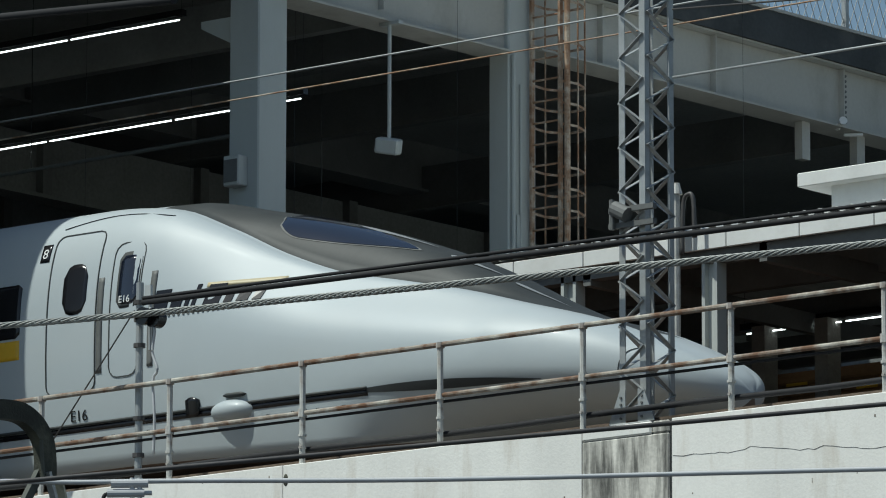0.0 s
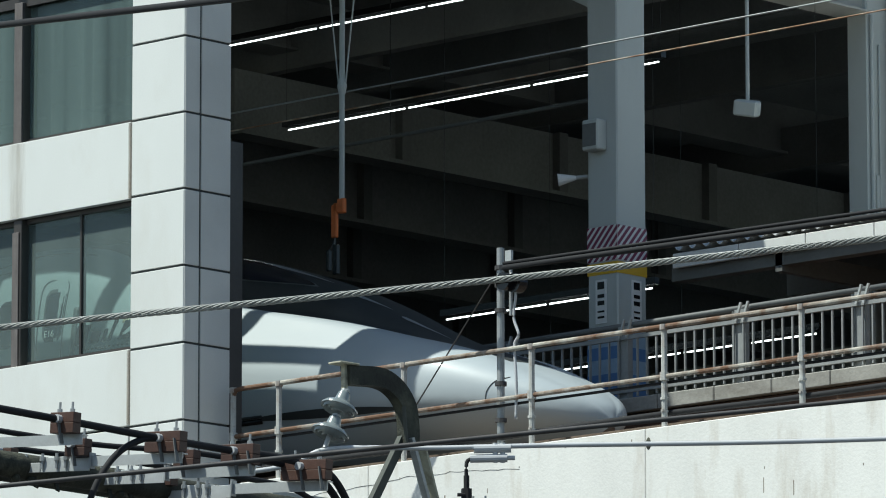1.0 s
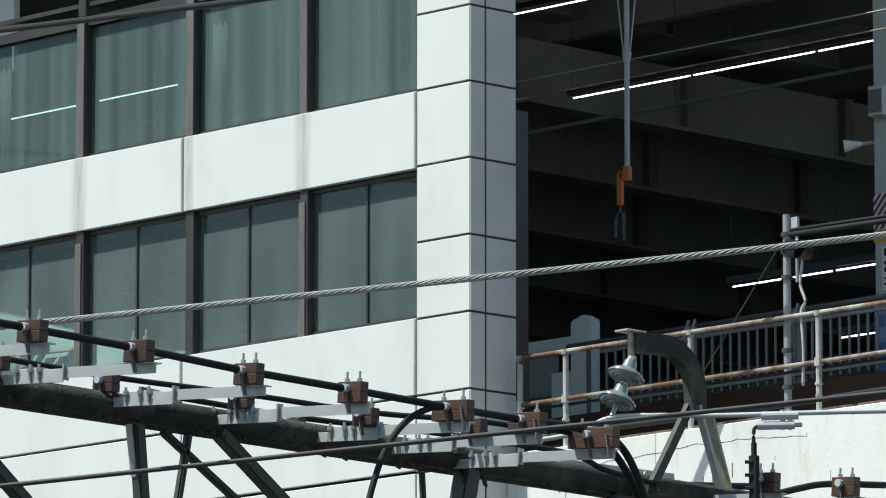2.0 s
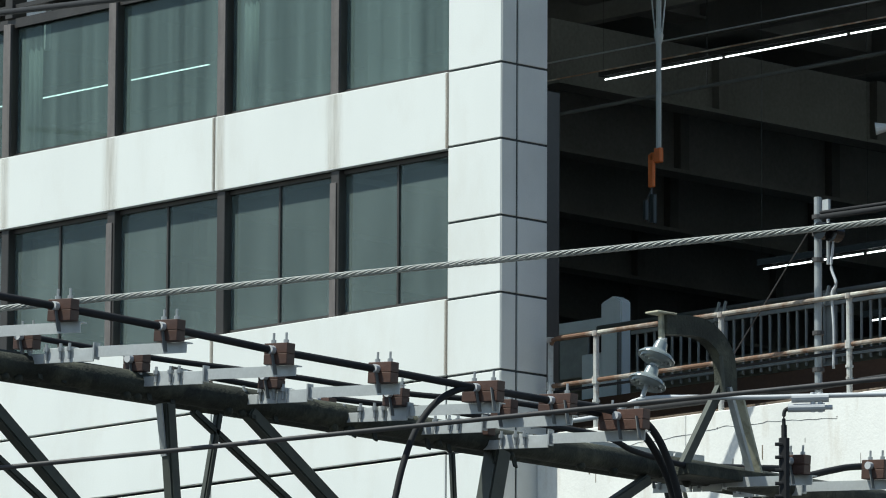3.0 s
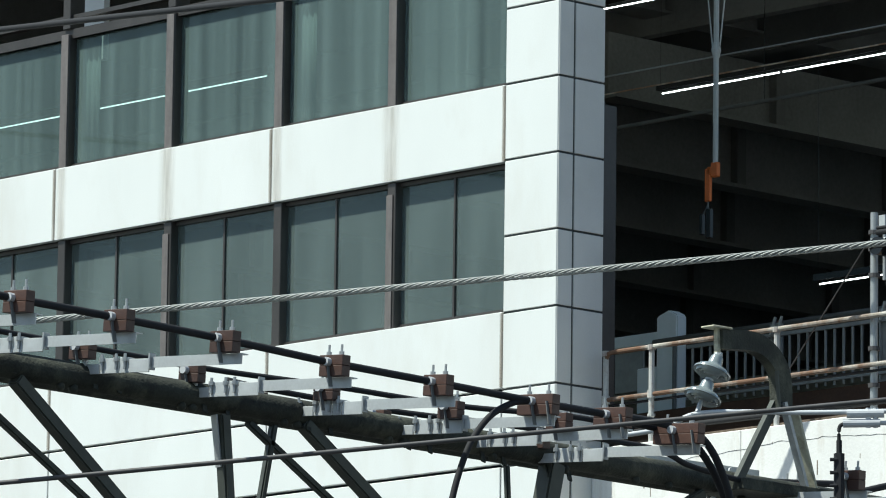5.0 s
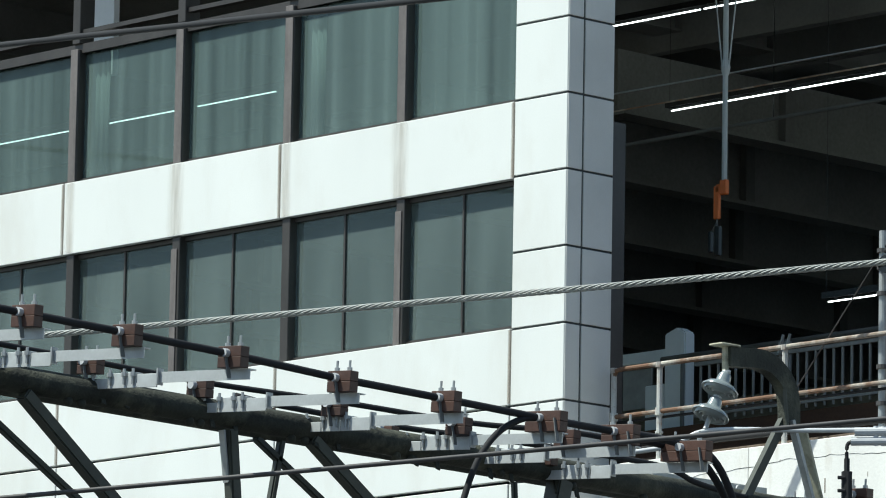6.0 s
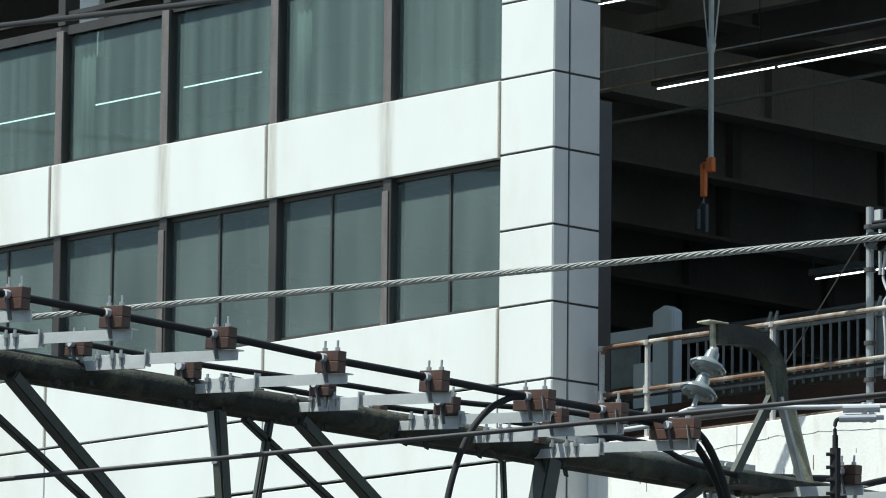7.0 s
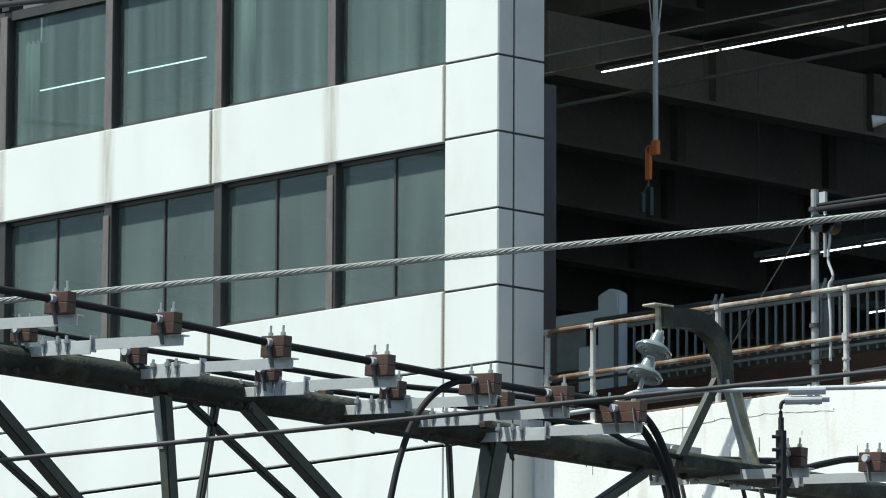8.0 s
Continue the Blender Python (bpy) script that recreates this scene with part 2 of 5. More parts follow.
def boxes(*rows, bevel=0.0):
    bm = bmesh.new()
    for r in rows:
        box(bm, *r, bevel=bevel)
    return bm


def share(name, ob, parent, m=None):
    """Another object on the same mesh."""
    o = new(name, ob.data)
    o.parent = parent
    if m is not None:
        o.matrix_basis = m
    return o

# ---- setting: ground, viaduct wall, platform, shed ----
tagged(part("ground", boxes((-300, 300, -300, 400, -0.5, 0.0)), M["asphalt"]), "dark asphalt ground beneath the viaduct", "ground", kind="structure")

wall = thing("wall_viaduct", "pale stained concrete viaduct wall carrying the track", "wall", kind="structure")
WALL_Y, WALL_Z = 0.65, 12.60
part("wall_body", boxes((0.0, 60.0, WALL_Y + 0.02, WALL_Y + 0.45, 0.0, WALL_Z - 0.01)), M["joint"], wall)
for a, b in ((-0.0, 2.6), (2.6, 7.15), (7.15, 11.69), (12.98, 17.3), (17.3, 21.8), (21.8, 26.3), (26.3, 60.0)):
    part("wall_slab", boxes((a + 0.003, b - 0.003, WALL_Y, WALL_Y + 0.47, 0.0, WALL_Z), bevel=0.008), M["concrete"], wall)
part("wall_pilaster", boxes((11.70, 12.95, WALL_Y - 0.012, WALL_Y + 0.49, 0.0, WALL_Z - 0.16), bevel=0.015), M["stained"], wall, "grey concrete pilaster streaked with black stains")
part("pilaster_cap", boxes((11.70, 12.70, WALL_Y - 0.02, WALL_Y + 0.49, WALL_Z - 0.155, WALL_Z - 0.01), bevel=0.02), M["concrete"], wall)
part("pilaster_cap", boxes((12.71, 12.95, WALL_Y - 0.01, WALL_Y + 0.49, WALL_Z - 0.155, WALL_Z - 0.01), bevel=0.02), M["stained"], wall)
bm = bmesh.new()
for z, a, b in ((12.17, 13.0, 18.5), (12.30, 1.6, 5.0)):
    x = a
    rr = random.Random(int(z * 100))
    while x < b:
        w, rise = rr.uniform(0.05, 0.16), rr.uniform(-0.022, 0.028)
        flat(bm, (x, WALL_Y - 0.001, z), (x + w, WALL_Y - 0.001, z + rise), 0.004, rr.uniform(0.003, 0.007))
        z += rise
        x += w
part("crack", bm, M["joint"], wall)
bm = bmesh.new()
bmesh.ops.create_uvsphere(bm, u_segments=10, v_segments=6, radius=0.05, matrix=Matrix.Translation((7.2, WALL_Y, 12.42)) @ Matrix.Diagonal((0.8, 0.25, 1.5, 1)))
part("weep_hole", bm, M["gantry"], wall)

for i in range(60):
    rr = random.Random(500 + i)
    x, z = rr.uniform(0.6, 24.0), WALL_Z - rr.uniform(0.06, 1.3)
    if 11.6 < x < 13.05:
        continue
    w, h = rr.uniform(0.003, 0.012), rr.choice((0.008, 0.015, 0.03, 0.09))
    part("chip", boxes((x - w, x + w, WALL_Y - 0.003, WALL_Y + 0.003, z - h, z + h), bevel=0.002), M["chip"], wall)
tagged(part("track_bed", boxes((-60, 60, 1.12, 5.9, 12.0, 12.72)), M["ballast"]), "rusty brown ballast under the track", "track bed", kind="structure")
for y in (3.28, 4.72):
    tagged(part("running_rail", boxes((-60, 60, y - 0.035, y + 0.035, 12.72, 12.95), bevel=0.008), M["steel_rail"]), "worn steel running rail on the ballast", "rail", kind="structure")

platform = thing("platform", "concrete platform with a rust-stained side wall", "platform", kind="structure")
part("platform_side", boxes((-60, 8.6, 5.95, 6.1, 12.0, 13.84)), M["rust_wall"], platform, "brown rust-stained side wall")
part("platform_slab", boxes((-60, 8.6, 5.99, 20.0, 13.84, 14.05), (8.6, 60, 9.0, 20.0, 13.3, 14.05)), M["rust_wall"], platform)
for k in range(7):
    part("edge_block", boxes((1.8 + 0.97 * k, 2.76 + 0.97 * k, 5.86, 6.3, 13.86, 14.055), bevel=0.012), M["grey_concrete"], platform)

shed = thing("station_shed", "dark steel-framed station shed roof and walls", "station", kind="structure")
part("back_wall", boxes((-70, 0.2, 44.0, 44.4, 0.0, 24.0)), M["dark_concrete"], shed)
part("end_wall", boxes((-70.4, -70, 0.82, 44.4, 0.0, 24.0)), M["dark_concrete"], shed)
part("rear_floor", boxes((-70, 30, 20.0, 44.0, 13.0, 13.9)), M["dark_concrete"], shed)
ceiling = part("ceiling", boxes((-70, -0.1, 0.82, 44.0, 22.0, 22.22)), M["dark_concrete"], None)
tagged(ceiling, "dark concrete ceiling of the station shed", "ceiling", kind="structure")
for x in [-0.6 - 9.0 * k for k in range(1, 8)]:
    part("cross_girder", boxes((x - 0.15, x + 0.15, 0.9, 44, 21.2, 22.25), (x - 0.3, x + 0.3, 0.9, 44, 21.16, 21.2)), M["dark_steel"], shed)
for y in (11.6, 13.6, 17.5, 23.0, 30.0, 37.0):
    part("purlin", boxes((-70, 0.0, y - 0.1, y + 0.1, 20.9, 21.6)), M["dark_steel"], shed)
for y, z in ((26.0, 17.2), (34.0, 18.6)):
    part("inner_floor_edge", boxes((-70, 0.0, y, y + 0.5, z, z + 1.3)), M["dark_concrete"], shed)
for k in range(10):
    x = -10.0 - 4.0 * k
    part("roof_girder", boxes((x - 0.05, x + 0.05, 10.8, 44.0, 19.93, 20.88), (x - 0.22, x + 0.22, 10.8, 44.0, 19.87, 19.93)), M["dark_concrete"], shed)
    for y in [14.4 + 3.3 * (k % 2) + 3.6 * n for n in range(6)]:
        part("web_stiffener", boxes((x + 0.05, x + 0.20, y - 0.10, y + 0.10, 19.93, 20.88)), M["dark_steel"], shed)
bm = bmesh.new()
bar(bm, (-10.0, 9.0, 18.89), (-0.2, 9.0, 18.93), 0.030, 8)
part("conduit", bm, M["dark_steel"], shed)
for x in (-9.0, -5.0, -1.0):
    bm = bmesh.new()
    bar(bm, (x, 9.0, 18.9), (x, 9.0, 22.0), 0.006, 5)
    part("conduit_hanger", bm, M["black"], shed)

# end frame of the shed: girder along y on painted columns
girder = thing("end_girder", "grey painted steel end girder with stiffeners and rivets", "girder", kind="structure")
for y0, y1, z in ((8.2, 13.36, 20.62), (14.0, 44.0, 20.76)):
    part("web", boxes((-0.05, 0.12, y0, y1, z + 0.03, 21.70)), M["girder"], girder)
    part("flange", boxes((-0.28, 0.30, y0, y1, z, z + 0.03)), M["girder"], girder)
part("flange", boxes((-0.28, 0.30, 8.2, 44.0, 21.705, 21.735)), M["girder"], girder)
for y in (10.6, 15.5, 18.2, 21.4, 24.4, 27.6):
    part("stiffener", boxes((0.12, 0.22, y - 0.012, y + 0.012, 20.80, 21.70)), M["girder"], girder)
for y in (16.1, 21.55, 27.0):
    for k in range(10):
        bm = bmesh.new()
        bar(bm, (0.115, y, 20.90 + 0.08 * k), (0.14, y, 20.90 + 0.08 * k), 0.022, 6)
        part("rivet", bm, M["dark_steel"], girder)
part("roof_edge", boxes((-1.2, 0.35, 0.82, 44.0, 21.74, 22.25)), M["tar"], girder, "dark roof edge above the girder")
part("edge_flashing", boxes((0.30, 0.37, 0.82, 44.0, 22.254, 22.30)), M["girder"], girder)

roof_fence = thing("roof_fence", "thin wire mesh fence on posts along the roof edge", "fence")
part("top_rail", boxes((0.2, 0.24, 12, 44, 24.2, 24.24)), M["fence"], roof_fence)
for k in range(14):
    part("fence_post", boxes((0.18, 0.26, 12 + 2.35 * k, 12.08 + 2.35 * k, 22.30, 24.3)), M["galv"], roof_fence)
bm = bmesh.new()
for k in range(170):
    flat(bm, (0.22, 12 + 0.19 * k, 22.31), (0.22, 12.9 + 0.19 * k, 24.2), 0.008, 0.008, up=(1, 0, 0))
    flat(bm, (0.22, 12.9 + 0.19 * k, 22.31), (0.22, 12 + 0.19 * k, 24.2), 0.008, 0.008, up=(1, 0, 0))
tagged(part("mesh_wire", bm, M["fence"], roof_fence), kind="stuff")


def column(name, y0, z1, label, w=0.34, d=0.59):
    c = thing(name, label, "column", kind="structure")
    part("shaft", boxes((-w, 0.20, y0, y0 + d, 14.05, z1), bevel=0.02), M["column"], c)
    return c


col_a = column("column_1", 8.0, 20.62, "grey painted steel column with hazard stripes, notices and blue bands")
part("base_band", boxes((-0.345, 0.205, 7.995, 8.595, 14.05, 15.45)), M["pale_blue"], col_a, "blue banded lower wrap")
for z0, z1 in ((14.35, 14.85), (15.05, 15.22), (14.1, 14.22)):
    part("blue_band", boxes((-0.35, 0.21, 7.99, 8.60, z0, z1)), M["blue"], col_a)
part("yellow_band", boxes((-0.345, 0.205, 7.995, 8.595, 16.22, 16.38)), M["yellow"], col_a)
part("white_wrap", boxes((-0.345, 0.205, 7.995, 8.595, 16.40, 16.88)), M["white"], col_a)
bm = bmesh.new()


def slanted(bm, u0, u1, z0, z1, at, slope, lo, hi):
    """A slanted stripe cut to the window u lo..hi and z0..z1; at maps (u, z) to a place."""
    def clip(poly, keep, cross):
        res = []
        for p, q in zip(poly, poly[1:] + poly[:1]):
            if keep(p):
                res.append(p)
            if keep(p) != keep(q):
                res.append(cross(p, q))
        return res
    h = z1 - z0
    poly = [(u0, z0), (u1, z0), (u1 + slope * h, z1), (u0 + slope * h, z1)]
    for edge, side in ((lo, 1), (hi, -1)):
        poly = clip(poly, lambda p: (p[0] - edge) * side >= 0, lambda p, q: (edge, p[1] + (q[1] - p[1]) * (edge - p[0]) / (q[0] - p[0])))
        if len(poly) < 3:
            return
    bm.faces.new([bm.verts.new(at(u, z)) for u, z in poly])


for k in range(-6, 8):
    slanted(bm, -0.345 + 0.11 * k, -0.285 + 0.11 * k, 16.40, 16.88, lambda u, z: (u, 7.990, z), 0.9, -0.345, 0.205)
    slanted(bm, 8.0 + 0.11 * k, 8.06 + 0.11 * k, 16.40, 16.88, lambda u, z: (0.210, u, z), 0.9, 7.995, 8.595)
part("hazard_stripe", bm, M["stripe_red"], col_a, "dark red slanted hazard stripes")
bm, bk = bmesh.new(), bmesh.new()
for u0, at in ((-0.19, 0), (8.27, 1)):
    rows = [(0.0, 0.20, 15.55, 16.15)]
    for a, b, z0, z1 in rows:
        if at == 0:
            box(bm, u0 + a, u0 + b, 7.985, 7.995, z0, z1)
        else:
            box(bm, 0.205, 0.215, u0 + a, u0 + b, z0, z1)
    for k, (z, h) in enumerate(((16.02, 0.10), (15.90, 0.05), (15.80, 0.06), (15.70, 0.025), (15.62, 0.03))):
        if at == 0:
            box(bk, u0 + 0.04, u0 + 0.16, 7.980, 7.985, z, z + h)
        else:
            box(bk, 0.215, 0.220, u0 + 0.04, u0 + 0.16, z, z + h)
part("notice", bm, M["white"], col_a, "white paper notices")
part("notice_print", bk, M["black"], col_a)

bm = bmesh.new()
vs = [bm.verts.new(p) for p in ((-0.34, 8.1, 19.95), (-0.34, 8.1, 20.35), (-0.95, 8.1, 20.35), (-0.95, 8.1, 20.25))]
f = bm.faces.new(vs)
g = bmesh.ops.extrude_face_region(bm, geom=[f])
for v in g["geom"]:
    if isinstance(v, bmesh.types.BMVert):
        v.co.y += 0.35
part("knee_bracket", bm, M["column"], col_a)
for y, z in ((20.55, 20.18), (21.95, 20.31)):
    part("drop_post", boxes((-0.02, 0.12, y - 0.10, y + 0.10, z, 20.758)), M["girder"], girder)
bm = bmesh.new()
bar(bm, (0.18, 21.30, 20.80), (0.38, 21.15, 20.84), 0.025, 12, 0.065)
bar(bm, (0.12, 21.34, 20.79), (0.2, 21.28, 20.80), 0.05, 8)
bar(bm, (0.13, 21.5, 20.70), (0.30, 21.75, 20.72), 0.025, 6)
part("horn", bm, M["white"], girder, "pale horn loudspeaker")
cb = thing("speaker_box", "grey box on the painted column", "box")
part("casing", boxes((-0.26, 0.02, 7.80, 8.0, 17.92, 18.34), bevel=0.015), M["column"], cb)
part("grille", boxes((-0.24, 0.0, 7.79, 7.80, 17.97, 18.28)), M["dark_steel"], cb)
hs = thing("horn_speaker", "small pale horn loudspeaker on the column", "loudspeaker")
bm = bmesh.new()
bar(bm, (-0.34, 8.1, 17.62), (-0.5, 7.95, 17.60), 0.03)
part("bracket", bm, M["galv"], hs)
bm = bmesh.new()
bar(bm, (-0.5, 7.95, 17.60), (-0.68, 7.78, 17.57), 0.03, 12, 0.09)
part("horn", bm, M["white"], hs)

col_b = column("column_2", 13.36, 21.70, "grey painted steel column with cable pipes beside the ladder", 0.17, 0.62)
bm = bmesh.new()
bar(bm, (0.24, 13.42, 14.1), (0.24, 13.42, 20.6), 0.03)
bar(bm, (0.225, 13.60, 14.1), (0.225, 13.60, 20.2), 0.018)
part("pipe", bm, M["column"], col_b)
part("cover_plate", boxes((0.20, 0.225, 13.52, 13.86, 17.0, 18.3)), M["column"], col_b)

# caged ladder beside column 2
ladder = thing("caged_ladder", "rusted caged steel ladder beside the column", "ladder")
LX, LY = 0.27, 13.80
for dx in (0, 0.52):
    part("stile", boxes((LX + dx - 0.02, LX + dx + 0.02, LY - 0.035, LY + 0.035, 16.4, 23.0)), M["rust"], ladder)
part("riser_pipe", boxes((LX + 0.60, LX + 0.68, LY - 0.03, LY + 0.05, 16.4, 23.0), bevel=0.02), M["rust"], ladder, "rust-brown pipe beside the ladder")
bm = bmesh.new()
bar(bm, (LX, LY, 0), (LX + 0.52, LY, 0), 0.016, 6)
rung = part("rung", bm, M["rust"], ladder)
rung.matrix_basis = pose(0, 0, 16.55)
for k in range(1, 21):
    share("rung", rung, ladder, pose(0, 0, 16.55 + 0.31 * k))
HOOP = [(LX, LY), (LX - 0.04, LY + 0.35), (LX + 0.08, LY + 0.66), (LX + 0.44, LY + 0.66), (LX + 0.56, LY + 0.35), (LX + 0.52, LY)]
bm = bmesh.new()
for p, q in zip(HOOP, HOOP[1:]):
    flat(bm, (*p, 0), (*q, 0), 0.010, 0.035)
hoop = part("cage_hoop", bm, M["rust"], ladder)
hoop.matrix_basis = pose(0, 0, 16.62)
for z in [16.93, 17.24, 17.55, 17.86, 18.36, 18.67, 18.98, 19.6, 19.91, 20.22, 20.8, 21.4, 22.0]:
    share("cage_hoop", hoop, ladder, pose(0, 0, z))
for p in HOOP[1:5]:
    part("cage_bar", boxes((p[0] - 0.010, p[0] + 0.010, p[1] - 0.010, p[1] + 0.010, 16.5, 22.6)), M["rust"], ladder)

# ---- white building: screen wall with window bands ----
PIER_Z = [8.45 + 0.985 * k for k in range(17)]
pier = thing("wall_pier", "white panelled corner pier of the building", "wall", kind="structure")
part("pier_core", boxes((-0.97, -0.02, 0.02, 0.80, 0.0, 24.4)), M["joint"], pier)
for z0, z1 in zip([0.02] + PIER_Z, PIER_Z + [24.4]):
    part("panel", boxes((-0.967, -0.012, 0.0, 0.10, z0 + 0.015, z1 - 0.015), bevel=0.006), M["panel"], pier)
    # the pier's side uses the copy with shade in its colour
    part("panel", boxes((-0.10, 0.0, 0.012, 0.265, z0 + 0.015, z1 - 0.015), bevel=0.004), M["shaded_panel"], pier)
    part("panel", boxes((-0.10, 0.0, 0.300, 0.82, z0 + 0.015, z1 - 0.015), bevel=0.004), M["shaded_panel"], pier)
part("inner_jamb", boxes((-0.75, -0.02, 0.825, 1.06, 12.7, 17.05)), M["bronze"], pier)

BX = [-0.98 - 4.45 * k for k in range(10)]
facade = thing("wall_facade", "white panelled facade bands, rain-streaked below the mullions", "wall", kind="structure")


def band(z0, z1, thick=0.75):
    part("band_core", boxes((BX[-1], -0.985, 0.025, thick, z0 + 0.01, z1 - 0.01)), M["joint"], facade)
    for b, a in zip(BX, BX[1:]):
        part("panel", boxes((a + 0.012, b - 0.012, 0.0, 0.10, z0, z1), bevel=0.006), M["panel"], facade)


band(16.31, 17.31)
for z0, z1 in ((13.395, 14.375), (12.43, 13.36), (11.345, 12.385), (10.45, 11.315), (9.46, 10.41), (0.02, 9.42)):
    band(z0, z1)
band(21.2, 24.4)
# pale lining behind the bands, out of view, added to bounce light inside
for z0, z1 in ((16.33, 17.29), (12.7, 14.36), (21.22, 22.0)):
    part("bounce_lining", boxes((BX[-1], -0.985, 0.753, 0.79, z0, z1)), M["fascia"], facade, "unseen pale lining added to bounce light into the shed")
# rain streaks below each mullion, thin films of dirt
MULL = [-0.863 - 2.212 * k for k in range(1, 18)]


def streak_mat(colour=(0.44, 0.38, 0.31), strength=0.27):
    """A thin film of dirt, dense in the middle of its strip and ragged along it."""
    m = bpy.data.materials.new("dirt_film")
    m.use_nodes = True
    nt = m.node_tree
    N, L = nt.nodes, nt.links
    b = N["Principled BSDF"]
    b.inputs["Base Color"].default_value = (*colour, 1)
    b.inputs["Roughness"].default_value = 0.9
    co = N.new("ShaderNodeTexCoord")
    sep = N.new("ShaderNodeSeparateXYZ")
    L.new(co.outputs["Generated"], sep.inputs[0])

    def curve_of(sock, a, bb, c):
        mr = N.new("ShaderNodeMapRange")
        mr.interpolation_type = "SMOOTHSTEP"
        mr.inputs["From Min"].default_value, mr.inputs["From Max"].default_value = a, bb
        L.new(sock, mr.inputs[0])
        return mr.outputs[0]
    up = curve_of(sep.outputs[0], 0.0, 0.45, 1)
    dn = curve_of(sep.outputs[0], 1.0, 0.55, 1)
    mu = N.new("ShaderNodeMath")
    mu.operation = "MULTIPLY"
    L.new(up, mu.inputs[0])
    L.new(dn, mu.inputs[1])
    no = N.new("ShaderNodeTexNoise")
    no.inputs["Scale"].default_value = 3.0
    mp = N.new("ShaderNodeMapping")
    mp.inputs["Scale"].default_value = (6, 1, 0.5)
    L.new(co.outputs["Object"], mp.inputs[0])
    L.new(mp.outputs[0], no.inputs["Vector"])
    m2 = N.new("ShaderNodeMath")
    m2.operation = "MULTIPLY"
    L.new(mu.outputs[0], m2.inputs[0])
    L.new(no.outputs[0], m2.inputs[1])
    m3 = N.new("ShaderNodeMath")
    m3.operation = "MULTIPLY"
    m3.inputs[1].default_value = strength
    L.new(m2.outputs[0], m3.inputs[0])
    L.new(m3.outputs[0], b.inputs["Alpha"])
    return m


M["film"] = streak_mat()
M["film_dark"] = streak_mat((0.30, 0.26, 0.21), 0.75)
for k, x in enumerate(MULL[:6]):
    w = 0.20 if k % 2 == 0 else 0.13
    part("dirt_streak", boxes((x - w - 0.03, x + w - 0.03, -0.004, -0.002, 16.32, 17.30)), M["film"], facade, "thin grey-brown rain streak")
for x in BX[:4]:
    for z0, z1 in ((16.32, 17.30), (13.41, 14.36)):
        part("joint_stain", boxes((x - 0.055, x + 0.035, -0.005, -0.003, z0, z1)), M["film_dark"], facade, "dark stain along the panel joint")


def glazing(name, z0, z1, glass, thin, label, transom=()):
    w = thing(name, label, "window", kind="structure")
    x_end = BX[-1]
    part("window_frame", boxes((x_end, -0.985, 0.12, 0.22, z0, z0 + 0.05), (x_end, -0.985, 0.12, 0.22, z1 - 0.05, z1)), M["bronze"], w)
    edges = [-0.985] + MULL
    for x in MULL:
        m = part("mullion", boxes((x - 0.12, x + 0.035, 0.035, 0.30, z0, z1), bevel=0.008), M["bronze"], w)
        # lighter front strip: the lit face against the shaded side, by colour
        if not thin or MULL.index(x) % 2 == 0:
            part("mullion_face", boxes((x - 0.125, x + (-0.005 if thin else 0.025), 0.018, 0.034, z0 - 0.004, z1 - (0.16 if thin else 0)), bevel=0.004), M["bronze_lit"], w)
    for b, a in zip(edges, edges[1:]):
        if a < x_end:
            break
        mid = (a + b) / 2 - (0.0 if b == -0.985 else 0.105)
        spans = [(a + 0.035, mid - 0.02), (mid + 0.02, b - 0.12)] if thin else [(a + 0.035, b - 0.12)]
        if b == -0.985:
            spans[-1] = (spans[-1][0], b)
        for p, q in spans:
            part("pane", boxes((p, q, 0.160, 0.166, z0 + 0.05, z1 - 0.05)), glass, w).visible_shadow = False
        if thin:
            part("thin_mullion", boxes((mid - 0.016, mid + 0.016, 0.135, 0.22, z0 + 0.05, z1 - 0.05)), M["bronze"], w)
    for z in transom:
        part("transom", boxes((x_end, -0.985, 0.06, 0.2, z - 0.035, z + 0.035), bevel=0.01), M["bronze"], w)
    return w


glazing("window_1", 14.385, 16.30, M["glass_low"], True, "band of dusty tinted windows in bronze frames")
glazing("window_2", 17.32, 19.18, M["glass_up"], False, "band of tall tinted windows with bronze mullions")
for x0, x1 in ((-5.28, -4.84), (-9.68, -9.25)):
    blind = thing("curtain", "pale drawn curtain behind the tinted window", "curtain")
    bm = bmesh.new()
    rows = []
    for k in range(17):
        x, y = x0 + (x1 - x0) * k / 16, 0.24 + 0.015 * math.sin(k * 1.6)
        rows.append([bm.verts.new((x, y, 17.33)), bm.verts.new((x, y, 19.16)), bm.verts.new((x, y + 0.006, 19.16)), bm.verts.new((x, y + 0.006, 17.33))])
    for a, b in zip(rows, rows[1:]):
        for n in range(4):
            bm.faces.new((a[n], b[n], b[(n + 1) % 4], a[(n + 1) % 4])).smooth = True
    part("cloth", bm, M["cloth"], blind)
open_band = thing("window_3", "open dark upper window band with bronze bars", "window", kind="structure")
part("window_frame", boxes((BX[-1], -0.985, 0.08, 0.24, 19.13, 19.26), (BX[-1], -0.985, 0.08, 0.2, 19.40, 19.46)), M["bronze"], open_band)
for x in MULL:
    part("mullion", boxes((x - 0.12, x + 0.035, 0.035, 0.30, 19.26, 21.2), bevel=0.008), M["bronze"], open_band)

part("inner_post", boxes((-10.48, -9.98, 0.9, 1.0, 19.0, 21.2)), M["fascia"], open_band, "pale post behind the open band")

